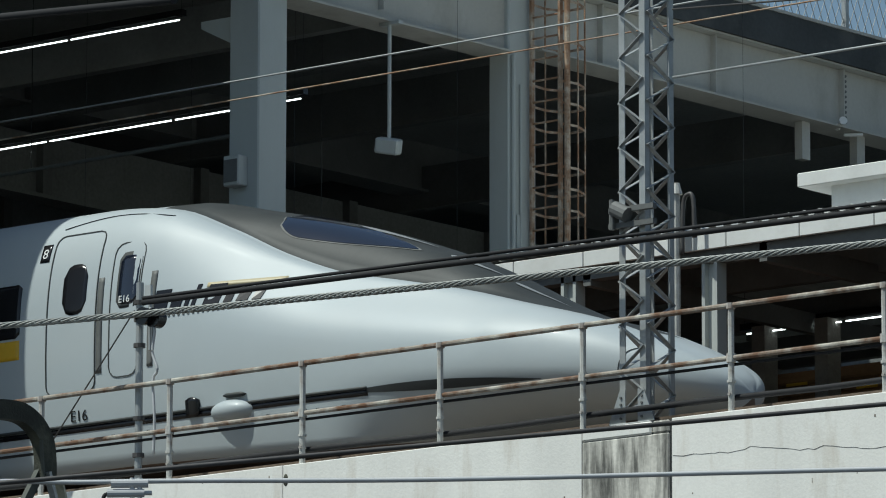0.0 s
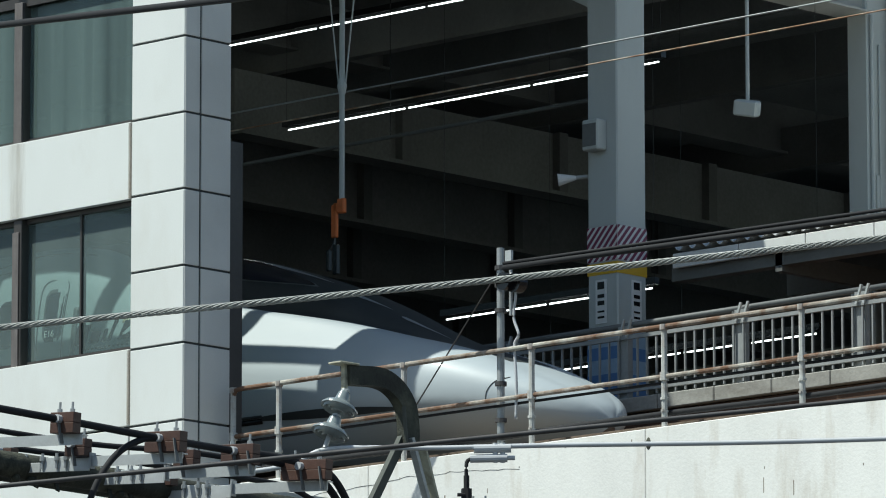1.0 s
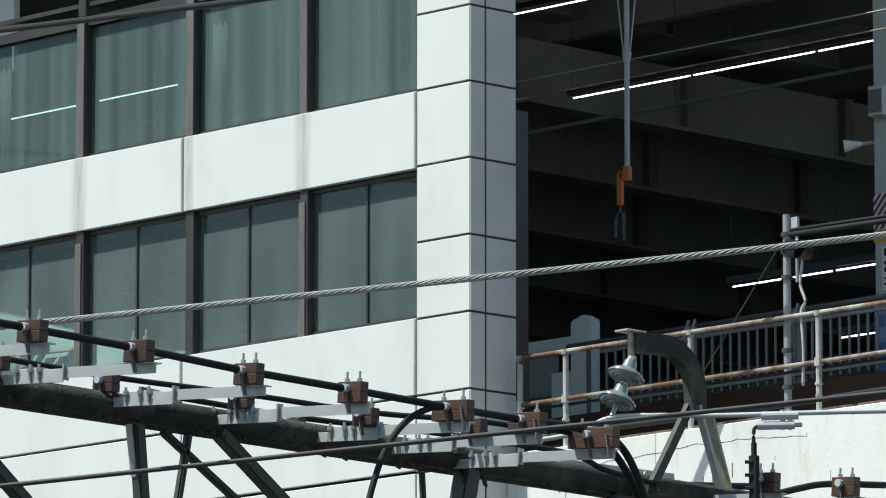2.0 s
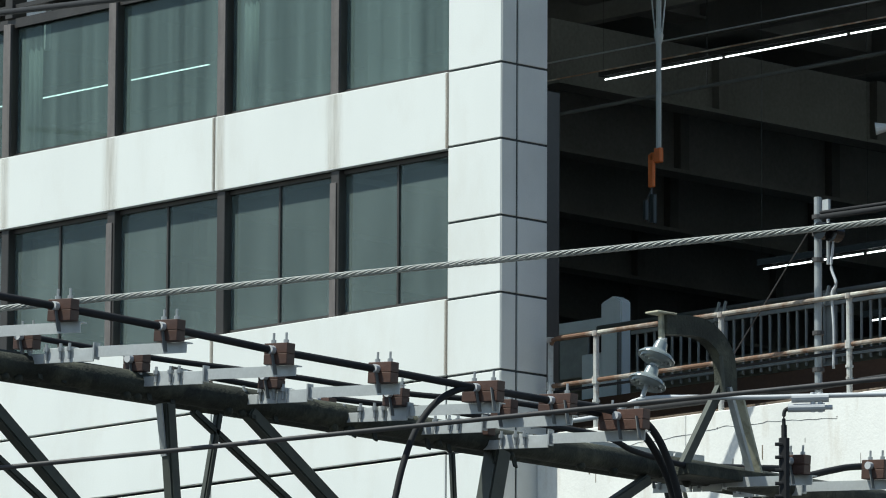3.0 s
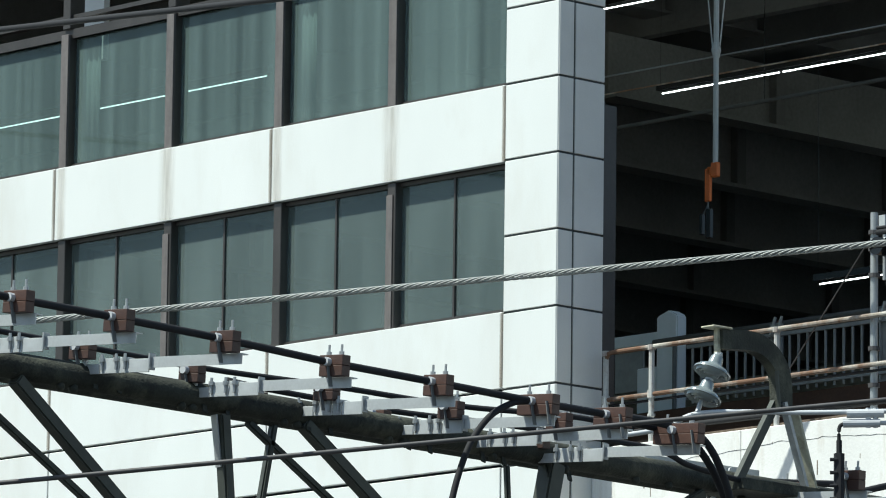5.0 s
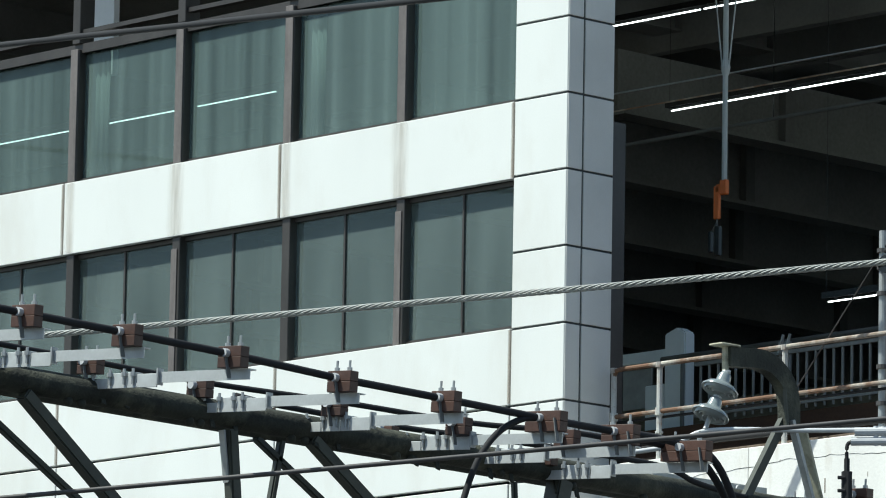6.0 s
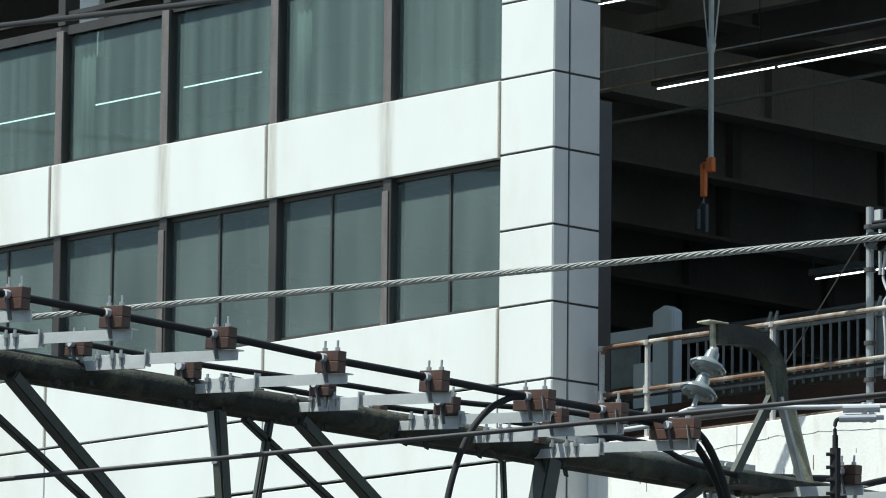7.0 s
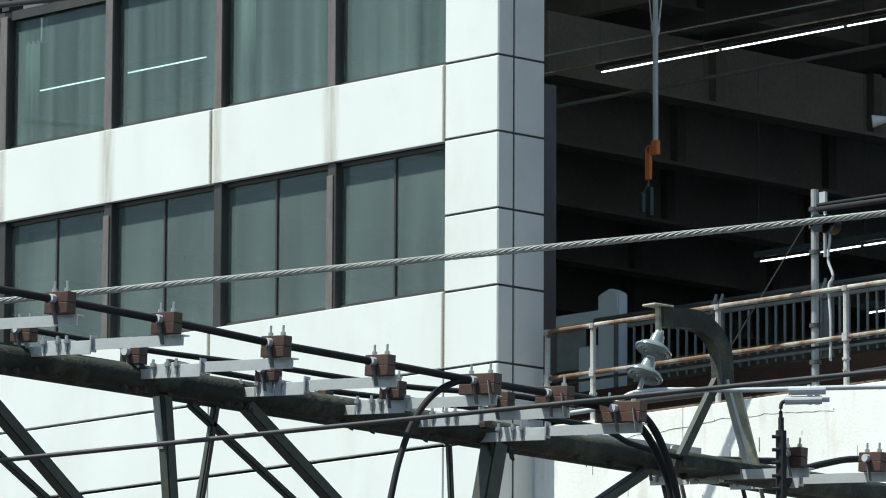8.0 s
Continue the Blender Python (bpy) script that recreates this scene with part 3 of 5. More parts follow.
# ---- handrail on the wall ----
handrail = thing("handrail", "rusty two-rail steel handrail with pale posts on the wall", "handrail")
RY = 0.72
POSTS = [0.17, 0.98] + [3.14 + 2.128 * k for k in range(14)]
post0 = None
for x in POSTS:
    if post0 is None:
        bm = bmesh.new()
        bar(bm, (0, 0, 0.0), (0, 0, 1.20), 0.036, 8)
        bar(bm, (0, 0, 0.56), (0, 0, 0.66), 0.055, 8)
        bar(bm, (0, 0, 1.17), (0, 0, 1.235), 0.052, 8)
        bar(bm, (0, 0, 0.33), (0, 0, 0.36), 0.05, 8)
        bar(bm, (0.0, -0.05, 0.20), (0.0, 0.05, 0.20), 0.02, 6)
        post0 = part("post", bm, M["post"], handrail)
        post0.matrix_basis = pose(x, RY, WALL_Z)
    else:
        share("post", post0, handrail, pose(x, RY, WALL_Z))
bm = bmesh.new()
tube(bm, [(0.17, RY, 13.1), (0.17, RY, 13.72), (0.21, RY, 13.80), (0.3, RY, 13.81)], 0.032)
bar(bm, (0.3, RY, 13.81), (33, RY, 13.81), 0.032, 10)
part("top_rail", bm, M["rail"], handrail)
bm = bmesh.new()
bar(bm, (0.17, RY, 13.21), (33, RY, 13.21), 0.030, 10)
part("middle_rail", bm, M["rail"], handrail)
bm = bmesh.new()
bar(bm, (0.17, RY + 0.06, 13.145), (33, RY + 0.06, 13.145), 0.018, 8)
part("clipped_cable", bm, M["cable"], handrail)
low_cable = thing("trackside_cable", "black cable slung along the top of the wall", "cable")
bm = bmesh.new()
# drawn thicker than the cable itself, to take in its shadow as well
tube(bm, [(-0.0 + 1.5 * k, 0.80, 12.77 + 0.012 * math.sin(k * 1.7)) for k in range(24)], 0.036, 8)
part("cable", bm, M["cable"], low_cable)

# ---- platform fence, kiosk, canopy ----
pf = thing("platform_fence", "grey barred platform fence behind the track", "fence")
part("top_rail", boxes((-3.6, 6.9, 6.02, 6.07, 14.86, 14.91)), M["fence"], pf)
part("bottom_rail", boxes((-3.6, 6.9, 6.02, 6.07, 14.16, 14.20)), M["fence"], pf)
bar0 = None
for k in range(63):
    x = -3.5 + 0.165 * k
    if bar0 is None:
        bar0 = part("fence_bar", boxes((-0.011, 0.011, 6.03, 6.06, 14.10, 14.87)), M["fence"], pf)
        bar0.matrix_basis = pose(x, 0, 0)
    else:
        share("fence_bar", bar0, pf, pose(x, 0, 0))
for k in range(5):
    x = -2.0 + 2.0 * k
    part("fence_post", boxes((x - 0.09, x + 0.09, 6.08, 6.16, 14.05, 15.05)), M["fence"], pf)
    bm = bmesh.new()
    for d in (0, 0.12):
        flat(bm, (x + d, 6.0, 14.88), (x + d + 0.09, 6.0, 15.12), 0.03, 0.03)
    part("prong", bm, M["galv_bright"], pf)
pg = thing("platform_handrail", "dark pipe handrail above the platform fence", "handrail")
bm = bmesh.new()
tube(bm, [(-4.4, 6.2, 15.05), (6.8, 6.2, 15.10)], 0.04)
part("rail", bm, M["dark_steel"], pg)
for k in range(3):
    bm = bmesh.new()
    bar(bm, (-4.0 + 3.9 * k, 6.2, 14.05), (-4.0 + 3.9 * k, 6.2, 15.06), 0.03)
    part("post", bm, M["dark_steel"], pg)
kiosk = thing("platform_gate", "blue-grey platform gate cabinet with a low rail", "gate")
bm = bmesh.new()
vs = [bm.verts.new((x, y, z)) for y in (6.2, 6.40) for x, z in ((-4.36, 14.05), (-3.96, 14.05), (-3.96, 15.40), (-4.12, 15.48), (-4.36, 15.40))]
bm.faces.new(vs[:5])
bm.faces.new(vs[5:][::-1])
for k in range(5):
    bm.faces.new((vs[k], vs[5 + k], vs[5 + (k + 1) % 5], vs[(k + 1) % 5]))
bmesh.ops.bevel(bm, geom=bm.edges[:], offset=0.02, segments=2, affect="EDGES")
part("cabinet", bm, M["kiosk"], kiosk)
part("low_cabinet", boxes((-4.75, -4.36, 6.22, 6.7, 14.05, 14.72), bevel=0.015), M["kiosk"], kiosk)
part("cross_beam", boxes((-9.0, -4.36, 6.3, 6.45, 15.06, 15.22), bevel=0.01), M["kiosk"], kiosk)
part("sign_plate", boxes((-5.35, -4.8, 6.40, 6.43, 14.45, 15.0)), M["fence"], kiosk)

canopy = thing("platform_canopy", "platform canopy with white fascia and corrugated roof", "canopy", kind="structure")
CY = 8.9
for k in range(24):
    part("fascia_panel", boxes((0.4 + 1.18 * k, 0.4 + 1.18 * k + 1.165, CY, CY + 0.06, 16.36, 16.56), bevel=0.006), M["fascia"], canopy)
bm = bmesh.new()
prev = None
for k in range(28 * 24 + 1):
    x = 0.4 + k * 0.245 / 6
    z = 16.64 + 0.045 * math.cos(k / 6 * math.tau)
    row = [bm.verts.new((x, CY - 0.01, z)), bm.verts.new((x, CY + 9.0, z + 0.5)), bm.verts.new((x, CY + 9.0, z + 0.49)), bm.verts.new((x, CY - 0.01, z - 0.008))]
    if prev:
        for i in range(4):
            bm.faces.new((prev[i], row[i], row[(i + 1) % 4], prev[(i + 1) % 4]))
    prev = row
part("corrugated_roof", bm, M["roofing"], canopy)
part("edge_beam", boxes((0.3, 29, CY + 0.1, CY + 0.3, 16.2, 16.5)), M["dark_steel"], canopy)
for y in (11.5, 14.2, 17.0):
    part("roof_beam", boxes((0.3, 29, y - 0.08, y + 0.08, 16.3, 16.75)), M["dark_steel"], canopy)
for k in range(10):
    x = 2.2 + 2.9 * k
    part("rafter", boxes((x - 0.06, x + 0.06, CY + 0.1, 17.8, 16.12, 16.4)), M["dark_steel"], canopy)
for x, y in ((4.66, 9.0), (7.0, 9.0), (12.3, 9.0), (17.6, 9.0)):
    part("post", boxes((x, x + 0.05, y, y + 0.2, 14.05, 16.3), (x + 0.2, x + 0.25, y, y + 0.2, 14.05, 16.3), (x + 0.05, x + 0.2, y + 0.08, y + 0.12, 14.05, 16.3)), M["column"], canopy)
rear_screen = thing("platform_screen", "brown slatted screen behind the far platform edge", "screen")
part("panel", boxes((3.2, 16.0, 14.6, 14.7, 14.05, 15.75)), M["brown_panel"], rear_screen)
for k in range(9):
    part("slat", boxes((3.3 + 0.1 * (k % 3), 9.5 - 0.2 * (k % 2), 14.57, 14.6, 14.25 + 0.165 * k, 14.29 + 0.165 * k)), M["brown"], rear_screen)
for x, z in ((4.2, 15.55), (4.6, 15.1), (5.4, 15.4), (5.9, 15.0), (6.1, 15.3), (6.6, 14.9)):
    part("marker", boxes((x, x + 0.35, 14.55, 14.57, z, z + 0.04)), M["yellow"], rear_screen)
for x in (4.17, 5.25, 7.4, 9.6):
    part("stanchion", boxes((x, x + 0.22, 13.8, 14.1, 14.05, 16.3)), M["grey_concrete"], rear_screen)
tagged(part("wall_rear", boxes((0.3, 60, 19.6, 19.9, 13.0, 17.2)), M["dark_concrete"]), "dark wall behind the far platform", "wall", kind="structure")
ub = thing("roof_housing", "white flat housing standing on the canopy roof", "housing")
part("lid", boxes((8.55, 14.5, 9.0, 10.6, 17.02, 17.20), bevel=0.01), M["fascia"], ub)
part("body", boxes((8.95, 14.2, 9.2, 10.4, 16.6, 17.02)), M["fascia"], ub)
vp = thing("vent_pipe", "pale vertical drain pipe with a bent top beside the canopy", "pipe")
bm = bmesh.new()
bar(bm, (6.78, 8.75, 14.05), (6.78, 8.75, 17.1), 0.055, 10)
bar(bm, (6.78, 8.75, 17.1), (6.78, 8.75, 17.25), 0.09, 10, 0.05)
part("pipe", bm, M["post"], vp)
bm = bmesh.new()
tube(bm, curve([(6.88, 8.75, 16.3), (6.90, 8.75, 16.95), (6.98, 8.75, 17.08), (7.06, 8.75, 17.0), (7.08, 8.75, 16.5)]), 0.03)
part("bend", bm, M["wire"], vp)

# ---- lights and hung things in the shed ----
def tube_row(x0, x1, y, z, label, n):
    g = thing("strip_light", label, "light")
    w = (x1 - x0) / n
    part("batten", boxes((x0 - 0.05, x1 + 0.05, y - 0.05, y + 0.05, z + 0.05, z + 0.14)), M["black"], g)
    for k in range(n):
        bm = bmesh.new()
        bar(bm, (x0 + w * k + 0.04, y, z), (x0 + w * (k + 1) - 0.04, y, z), 0.0115, 8)
        part("tube", bm, M["tube"], g)
    for k in range(n // 2 + 1):
        bm = bmesh.new()
        xx = x0 + (x1 - x0) * k / max(1, n // 2)
        bar(bm, (xx, y, z + 0.1), (xx, y, 22.05), 0.003, 4)
        part("hanger", bm, M["black"], g)


tube_row(-8.06, -0.75, 10.0, 19.56, "row of lit fluorescent strip lights under the shed roof", 3)
tube_row(-30.5, -16.7, 10.0, 19.56 + 1.43, "row of lit fluorescent strip lights under the shed roof", 6)
tube_row(-9.6, -3.05, 10.0, 21.0, "row of lit fluorescent strip lights under the shed roof", 3)
tube_row(3.9, 9.0, 14.0, 16.25, "low row of lit fluorescent strip lights over the platform", 3)
tube_row(-4.88, -0.9, 10.0, 16.38, "low row of lit fluorescent strip lights over the platform", 2)
tube_row(-4.66, 0.38, 12.0, 15.835, "low row of lit fluorescent strip lights over the platform", 4)

# ---- train ----
TRAIN = thing("train", "pale silver high-speed train with a long duckbill nose", "train")
XS = [-27, -12, -10.5, -9.5, -8.5, -7.5, -6.55, -5.6, -4.7, -3.8, -2.9, -2.3, -1.75, -1.28, -0.90, -0.56, -0.28, -0.12, -0.05]
ZC = [3.74, 3.74, 3.74, 3.75, 3.74, 3.54, 3.32, 3.05, 2.74, 2.36, 1.90, 1.62, 1.47, 1.28, 1.12, 0.96, 0.79, 0.64, 0.48]
ZR = [3.66, 3.66, 3.66, 3.66, 3.57, 3.20, 2.76, 2.42, 2.23, 2.03, 1.78, 1.62, 1.45, 1.26, 1.09, 0.93, 0.76, 0.61, 0.47]
YR = [0.80, 0.80, 0.80, 0.80, 0.85, 0.90, 0.92, 0.90, 0.86, 0.78, 0.66, 0.55, 0.48, 0.44, 0.40, 0.34, 0.26, 0.14, 0.01]
WM = [1.69, 1.69, 1.69, 1.69, 1.69, 1.69, 1.69, 1.67, 1.64, 1.58, 1.48, 1.38, 1.26, 1.11, 0.95, 0.76, 0.52, 0.27, 0.02]
ZM = [1.75, 1.75, 1.75, 1.72, 1.60, 1.44, 1.30, 1.16, 1.05, 0.98, 0.92, 0.87, 0.82, 0.76, 0.69, 0.62, 0.56, 0.50, 0.45]
ZB = [0.22, 0.22, 0.22, 0.22, 0.22, 0.20, 0.18, 0.16, 0.15, 0.15, 0.15, 0.16, 0.17, 0.18, 0.19, 0.21, 0.25, 0.32, 0.43]


def monotone(x, xp, fp):
    """Smooth run through control values."""
    i = int(np.clip(np.searchsorted(xp, x) - 1, 0, len(xp) - 2))
    def slope(k):
        if k <= 0 or k >= len(xp) - 1:
            return 0.0 if k <= 0 else (fp[-1] - fp[-2]) / (xp[-1] - xp[-2])
        a, b = (fp[k] - fp[k - 1]) / (xp[k] - xp[k - 1]), (fp[k + 1] - fp[k]) / (xp[k + 1] - xp[k])
        return 0.0 if a * b <= 0 else 2 * a * b / (a + b)
    h = xp[i + 1] - xp[i]
    t = (x - xp[i]) / h
    return ((1 + 2 * t) * (1 - t) ** 2 * fp[i] + t * (1 - t) ** 2 * h * slope(i) + t * t * (3 - 2 * t) * fp[i + 1] + t * t * (t - 1) * h * slope(i + 1))


def section(x):
    """Half section of the body from the crown to the underside: [(y, z)], y outwards. The first 9 steps are the crown."""
    zc, zr, yr, w, zm, zb = (monotone(x, XS, v) for v in (ZC, ZR, YR, WM, ZM, ZB))
    ridge = max(0.0, min(1.0, (zc - zr - 0.1) / 0.3))
    pts = []
    for k in range(9):
        a = k / 8
        flatc = (yr * a, zc - (zc - zr) * a ** 2.4)
        bulge = (yr * math.sin(a * math.pi / 2) ** 0.9, zr + (zc - zr) * math.cos(a * math.pi / 2))
        pts.append((flatc[0] + (bulge[0] - flatc[0]) * ridge * 0.8, flatc[1] + (bulge[1] - flatc[1]) * ridge * 0.8))
    for k in range(1, 15):
        a = k / 14 * math.pi / 2
        e = 0.72
        hollow = 0.17 * max(0.0, 1 - ((x + 5.2) / 3.0) ** 2) * math.sin(min(math.pi, a * 2.4)) ** 2
        y = yr + (w - yr) * math.sin(a) ** e - hollow
        z = zm + (zr - zm) * math.cos(a) ** (0.78 if ridge < 0.2 else 0.92)
        pts.append((y, z))
    for k in range(1, 9):
        a = k / 8
        tuck = 0.08 + 0.50 * max(0.0, min(1.0, (x + 5.2) / 2.5))
        pts.append((w * (1 - tuck * a ** 1.8), zm + (zb - zm) * a))
    pts.append((w * (0.92 - tuck), zb - 0.02))
    pts.append((0.0, zb - 0.02))
    return pts


def side_y(x, z):
    """How far out the body stands at height z."""
    s = section(x)[8:-2]
    for (y0, z0), (y1, z1) in zip(s, s[1:]):
        if z1 <= z <= z0:
            return y0 + (y1 - y0) * (z0 - z) / max(1e-6, z0 - z1)
    return s[-1][0]


bm = bmesh.new()
rows = []
stations = [-26.8, -24, -21, -18, -15, -13] + list(np.arange(-12, -1.0, 0.2)) + list(np.arange(-1.0, -0.14, 0.06)) + [-0.12, -0.09, -0.065, -0.05]
for x in stations:
    s = section(x)
    ring = [(x, -y, z) for y, z in s[::-1]] + [(x, y, z) for y, z in s[1:-1]]
    rows.append([bm.verts.new(p) for p in ring])
nn = len(rows[0])
half = len(section(-5)) - 1
for (p, q), x in zip(zip(rows, rows[1:]), stations):
    for k in range(nn):
        f = bm.faces.new((p[k], p[(k + 1) % nn], q[(k + 1) % nn], q[k]))
        f.smooth = True
        if half - 8 <= k < half + 8 and -8.95 < x < -1.6:
            f.material_index = 1
        if k < 2 or k >= nn - 2:
            f.material_index = 2
bm.faces.new(rows[0])
bm.faces.new(rows[-1])
part("body", bm, [M["train"], M["train_dark"], M["under"]], TRAIN)


def decal(name, outline, mat, label="", out=0.006, parent=None, grid=None):
    """A thin patch on the near flank. outline: x0, x1, z0, z1, corner radius, lean."""
    x0, x1, z0, z1, rad = outline
    bm = bmesh.new()
    nx, nz = max(2, int((x1 - x0) / 0.07) + 2), max(2, int((z1 - z0) / 0.06) + 2)
    vs = []
    for i in range(nx):
        col = []
        x = x0 + (x1 - x0) * i / (nx - 1)
        inset = 0.0
        if rad:
            d = min(x - x0, x1 - x)
            inset = rad - math.sqrt(max(0.0, rad * rad - max(0.0, rad - d) ** 2)) if d < rad else 0.0
        for j in range(nz):
            z = z0 + inset + (z1 - z0 - 2 * inset) * j / (nz - 1)
            col.append(bm.verts.new((x, -side_y(x, z) - out, z)))
        vs.append(col)
    for a, b in zip(vs, vs[1:]):
        for j in range(nz - 1):
            bm.faces.new((a[j], b[j], b[j + 1], a[j + 1])).smooth = True
    r = bmesh.ops.extrude_face_region(bm, geom=bm.faces[:])
    for v in r["geom"]:
        if isinstance(v, bmesh.types.BMVert):
            v.co.y += out + 0.01
    return part(name, bm, mat, parent or TRAIN, label)


def outline_rim(name, x0, x1, z0, z1, mat, w=0.018, rad=0.1, parent=None):
    """A thin groove line round a door."""
    bm = bmesh.new()
    cx = [(x1 - rad, z1 - rad, 0), (x0 + rad, z1 - rad, 90), (x0 + rad, z0 + rad, 180), (x1 - rad, z0 + rad, 270)]
    loop = [(a + rad * math.cos(radians(s + d)), b + rad * math.sin(radians(s + d))) for a, b, s in cx for d in (0, 30, 60, 90)]
    full = []
    for p, q in zip(loop, loop[1:] + loop[:1]):
        n = max(1, int(math.hypot(q[0] - p[0], q[1] - p[1]) / 0.12))
        full += [(p[0] + (q[0] - p[0]) * i / n, p[1] + (q[1] - p[1]) * i / n) for i in range(n)]
    pts = [(x, -side_y(x, z) - 0.003, z) for x, z in full]
    for p, q in zip(pts, pts[1:] + pts[:1]):
        flat(bm, p, q, 0.012, w, up=(0, 1, 0))
    return part(name, bm, mat, parent or TRAIN)


door = outline_rim("crew_door", -9.98, -9.14, 1.22, 3.30, M["joint"], 0.020, 0.12)
decal("door_window", (-9.73, -9.32, 2.22, 2.88, 0.17), M["black"], "black oval door window", parent=door)
cab = outline_rim("cab_door", -8.90, -8.42, 1.35, 3.08, M["joint"], 0.014, 0.14)
decal("cab_window_surround", (-8.80, -8.44, 2.22, 2.95, 0.09), M["joint"], parent=cab)
decal("cab_window", (-8.77, -8.47, 2.27, 2.90, 0.07), M["train_glass"], "black side window of the cab", 0.010, parent=cab)
for x in (-9.07, -8.20):
    decal("grab_rail", (x - 0.045, x + 0.045, 1.43, 2.65, 0.0), M["dark_steel"], "dark recessed grab rail", 0.012)
bm = bmesh.new()
arc = [(-9.95 + 1.75 * k / 14, 3.40 + 0.10 * math.sin(k / 14 * math.pi)) for k in range(15)]
for p, q in zip(arc, arc[1:]):
    flat(bm, (p[0], -side_y(*p) - 0.003, p[1]), (q[0], -side_y(*q) - 0.003, q[1]), 0.012, 0.016, up=(0, 1, 0))
part("rain_gutter", bm, M["black"], TRAIN)
# stripe, skirt line, hatches
decal("waist_stripe", (-26.5, -4.7, 0.72, 0.79, 0.0), M["black"], "thin dark stripe along the skirt", 0.008)
decal("skirt_shelf", (-26.5, -4.7, 0.795, 0.83, 0.0), M["train_dark"], "", 0.02)
bm = bmesh.new()
tail = []
for k in range(31):
    x = -4.72 + 2.5 * k / 30
    zc, hh = 0.785 - 0.075 * (k / 30) ** 1.5, 0.055 * math.sin(math.pi * (0.15 + 0.85 * k / 30)) + 0.002
    tail.append([bm.verts.new((x, -side_y(x, zc + d * hh) - 0.008, zc + d * hh)) for d in (-1, 0, 1)])
for p, q in zip(tail, tail[1:]):
    for j in range(2):
        bm.faces.new((p[j], q[j], q[j + 1], p[j + 1])).smooth = True
part("stripe_tail", bm, M["train_dark"], TRAIN)
decal("step_plate", (-7.58, -7.38, 0.72, 0.96, 0.03), M["black"], "black step plate", 0.05)
bm = bmesh.new()
bmesh.ops.create_uvsphere(bm, u_segments=20, v_segments=12, radius=1, matrix=Matrix.Translation((-6.85, -1.60, 0.74)) @ Matrix.Diagonal((0.36, 0.20, 0.15, 1)))
part("pod", bm, M["train"], TRAIN, "rounded pale equipment pod", smooth=True)
decal("pod_top", (-6.95, -6.6, 0.90, 0.95, 0.02), M["train_dark"], "", 0.05)
for x in (-9.6, -8.9, -8.3, -7.9, -6.3, -5.9, -5.5, -5.1):
    decal("access_bolt", (x, x + 0.05, 0.60, 0.64, 0.0), M["black"])
# window band and colour line of the saloon
decal("window_strip", (-26.5, -10.45, 2.02, 2.72, 0.05), M["black"], "dark strip with the saloon windows")
decal("yellow_line", (-26.5, -10.45, 1.74, 1.99, 0.0), M["yellow"], "yellow line below the windows", 0.007)
# lettering as plain shapes, car number and set number
def slab(x, z, w, h, mat, lean=0.28):
    bm = bmesh.new()
    quad = [(x, z), (x + w, z), (x + w + lean * h, z + h), (x + lean * h, z + h)]
    f = bm.faces.new([bm.verts.new((u, -side_y(u, v) - 0.012, v)) for u, v in quad])
    g = bmesh.ops.extrude_face_region(bm, geom=[f])
    for v in g["geom"]:
        if isinstance(v, bmesh.types.BMVert):
            v.co.y += 0.012
    part("emblem_mark", bm, mat, TRAIN)


for k, (w, h) in enumerate(((0.24, 0.26), (0.17, 0.16), (0.06, 0.17), (0.06, 0.28), (0.25, 0.26), (0.12, 0.22), (0.17, 0.16), (0.13, 0.16))):
    slab((-8.20, -7.90, -7.67, -7.56, -7.37, -7.05, -6.86, -6.63)[k], 2.12, w, h, M["black"])
for k in range(16):
    slab(-8.0 + 0.08 * k, 2.03, 0.032, 0.022, M["dark_steel"], 0.0)
decal("emblem_flash", (-7.35, -6.25, 2.345, 2.41, 0.0), M["pale_gold"], "", 0.005)


def lettering(text, x, z, size, mat, name):
    cu = bpy.data.curves.new(name, "FONT")
    cu.body, cu.size, cu.extrude = text, size, 0.002
    tmp = bpy.data.objects.new(name, cu)
    scene.collection.objects.link(tmp)
    me = bpy.data.meshes.new_from_object(tmp.evaluated_get(bpy.context.evaluated_depsgraph_get()))
    bpy.data.objects.remove(tmp)
    me.materials.append(mat)
    ob = new(name, me)
    ob.parent = TRAIN
    lean = math.degrees(math.atan2(side_y(x, z) - side_y(x, z + size), size))
    ob.matrix_basis = pose(x, -max(side_y(x + d, z) for d in (0.0, 0.2, 0.4)) - 0.009, z, 90 - lean, 0, 0)
    return ob


decal("number_plate", (-10.21, -10.05, 2.97, 3.21, 0.0), M["black"])
lettering("8", -10.185, 3.025, 0.19, M["white"], "car_mark")
lettering("E16", -9.58, 0.86, 0.20, M["black"], "set_mark")
lettering("E16", -8.76, 2.29, 0.13, M["white"], "set_mark")


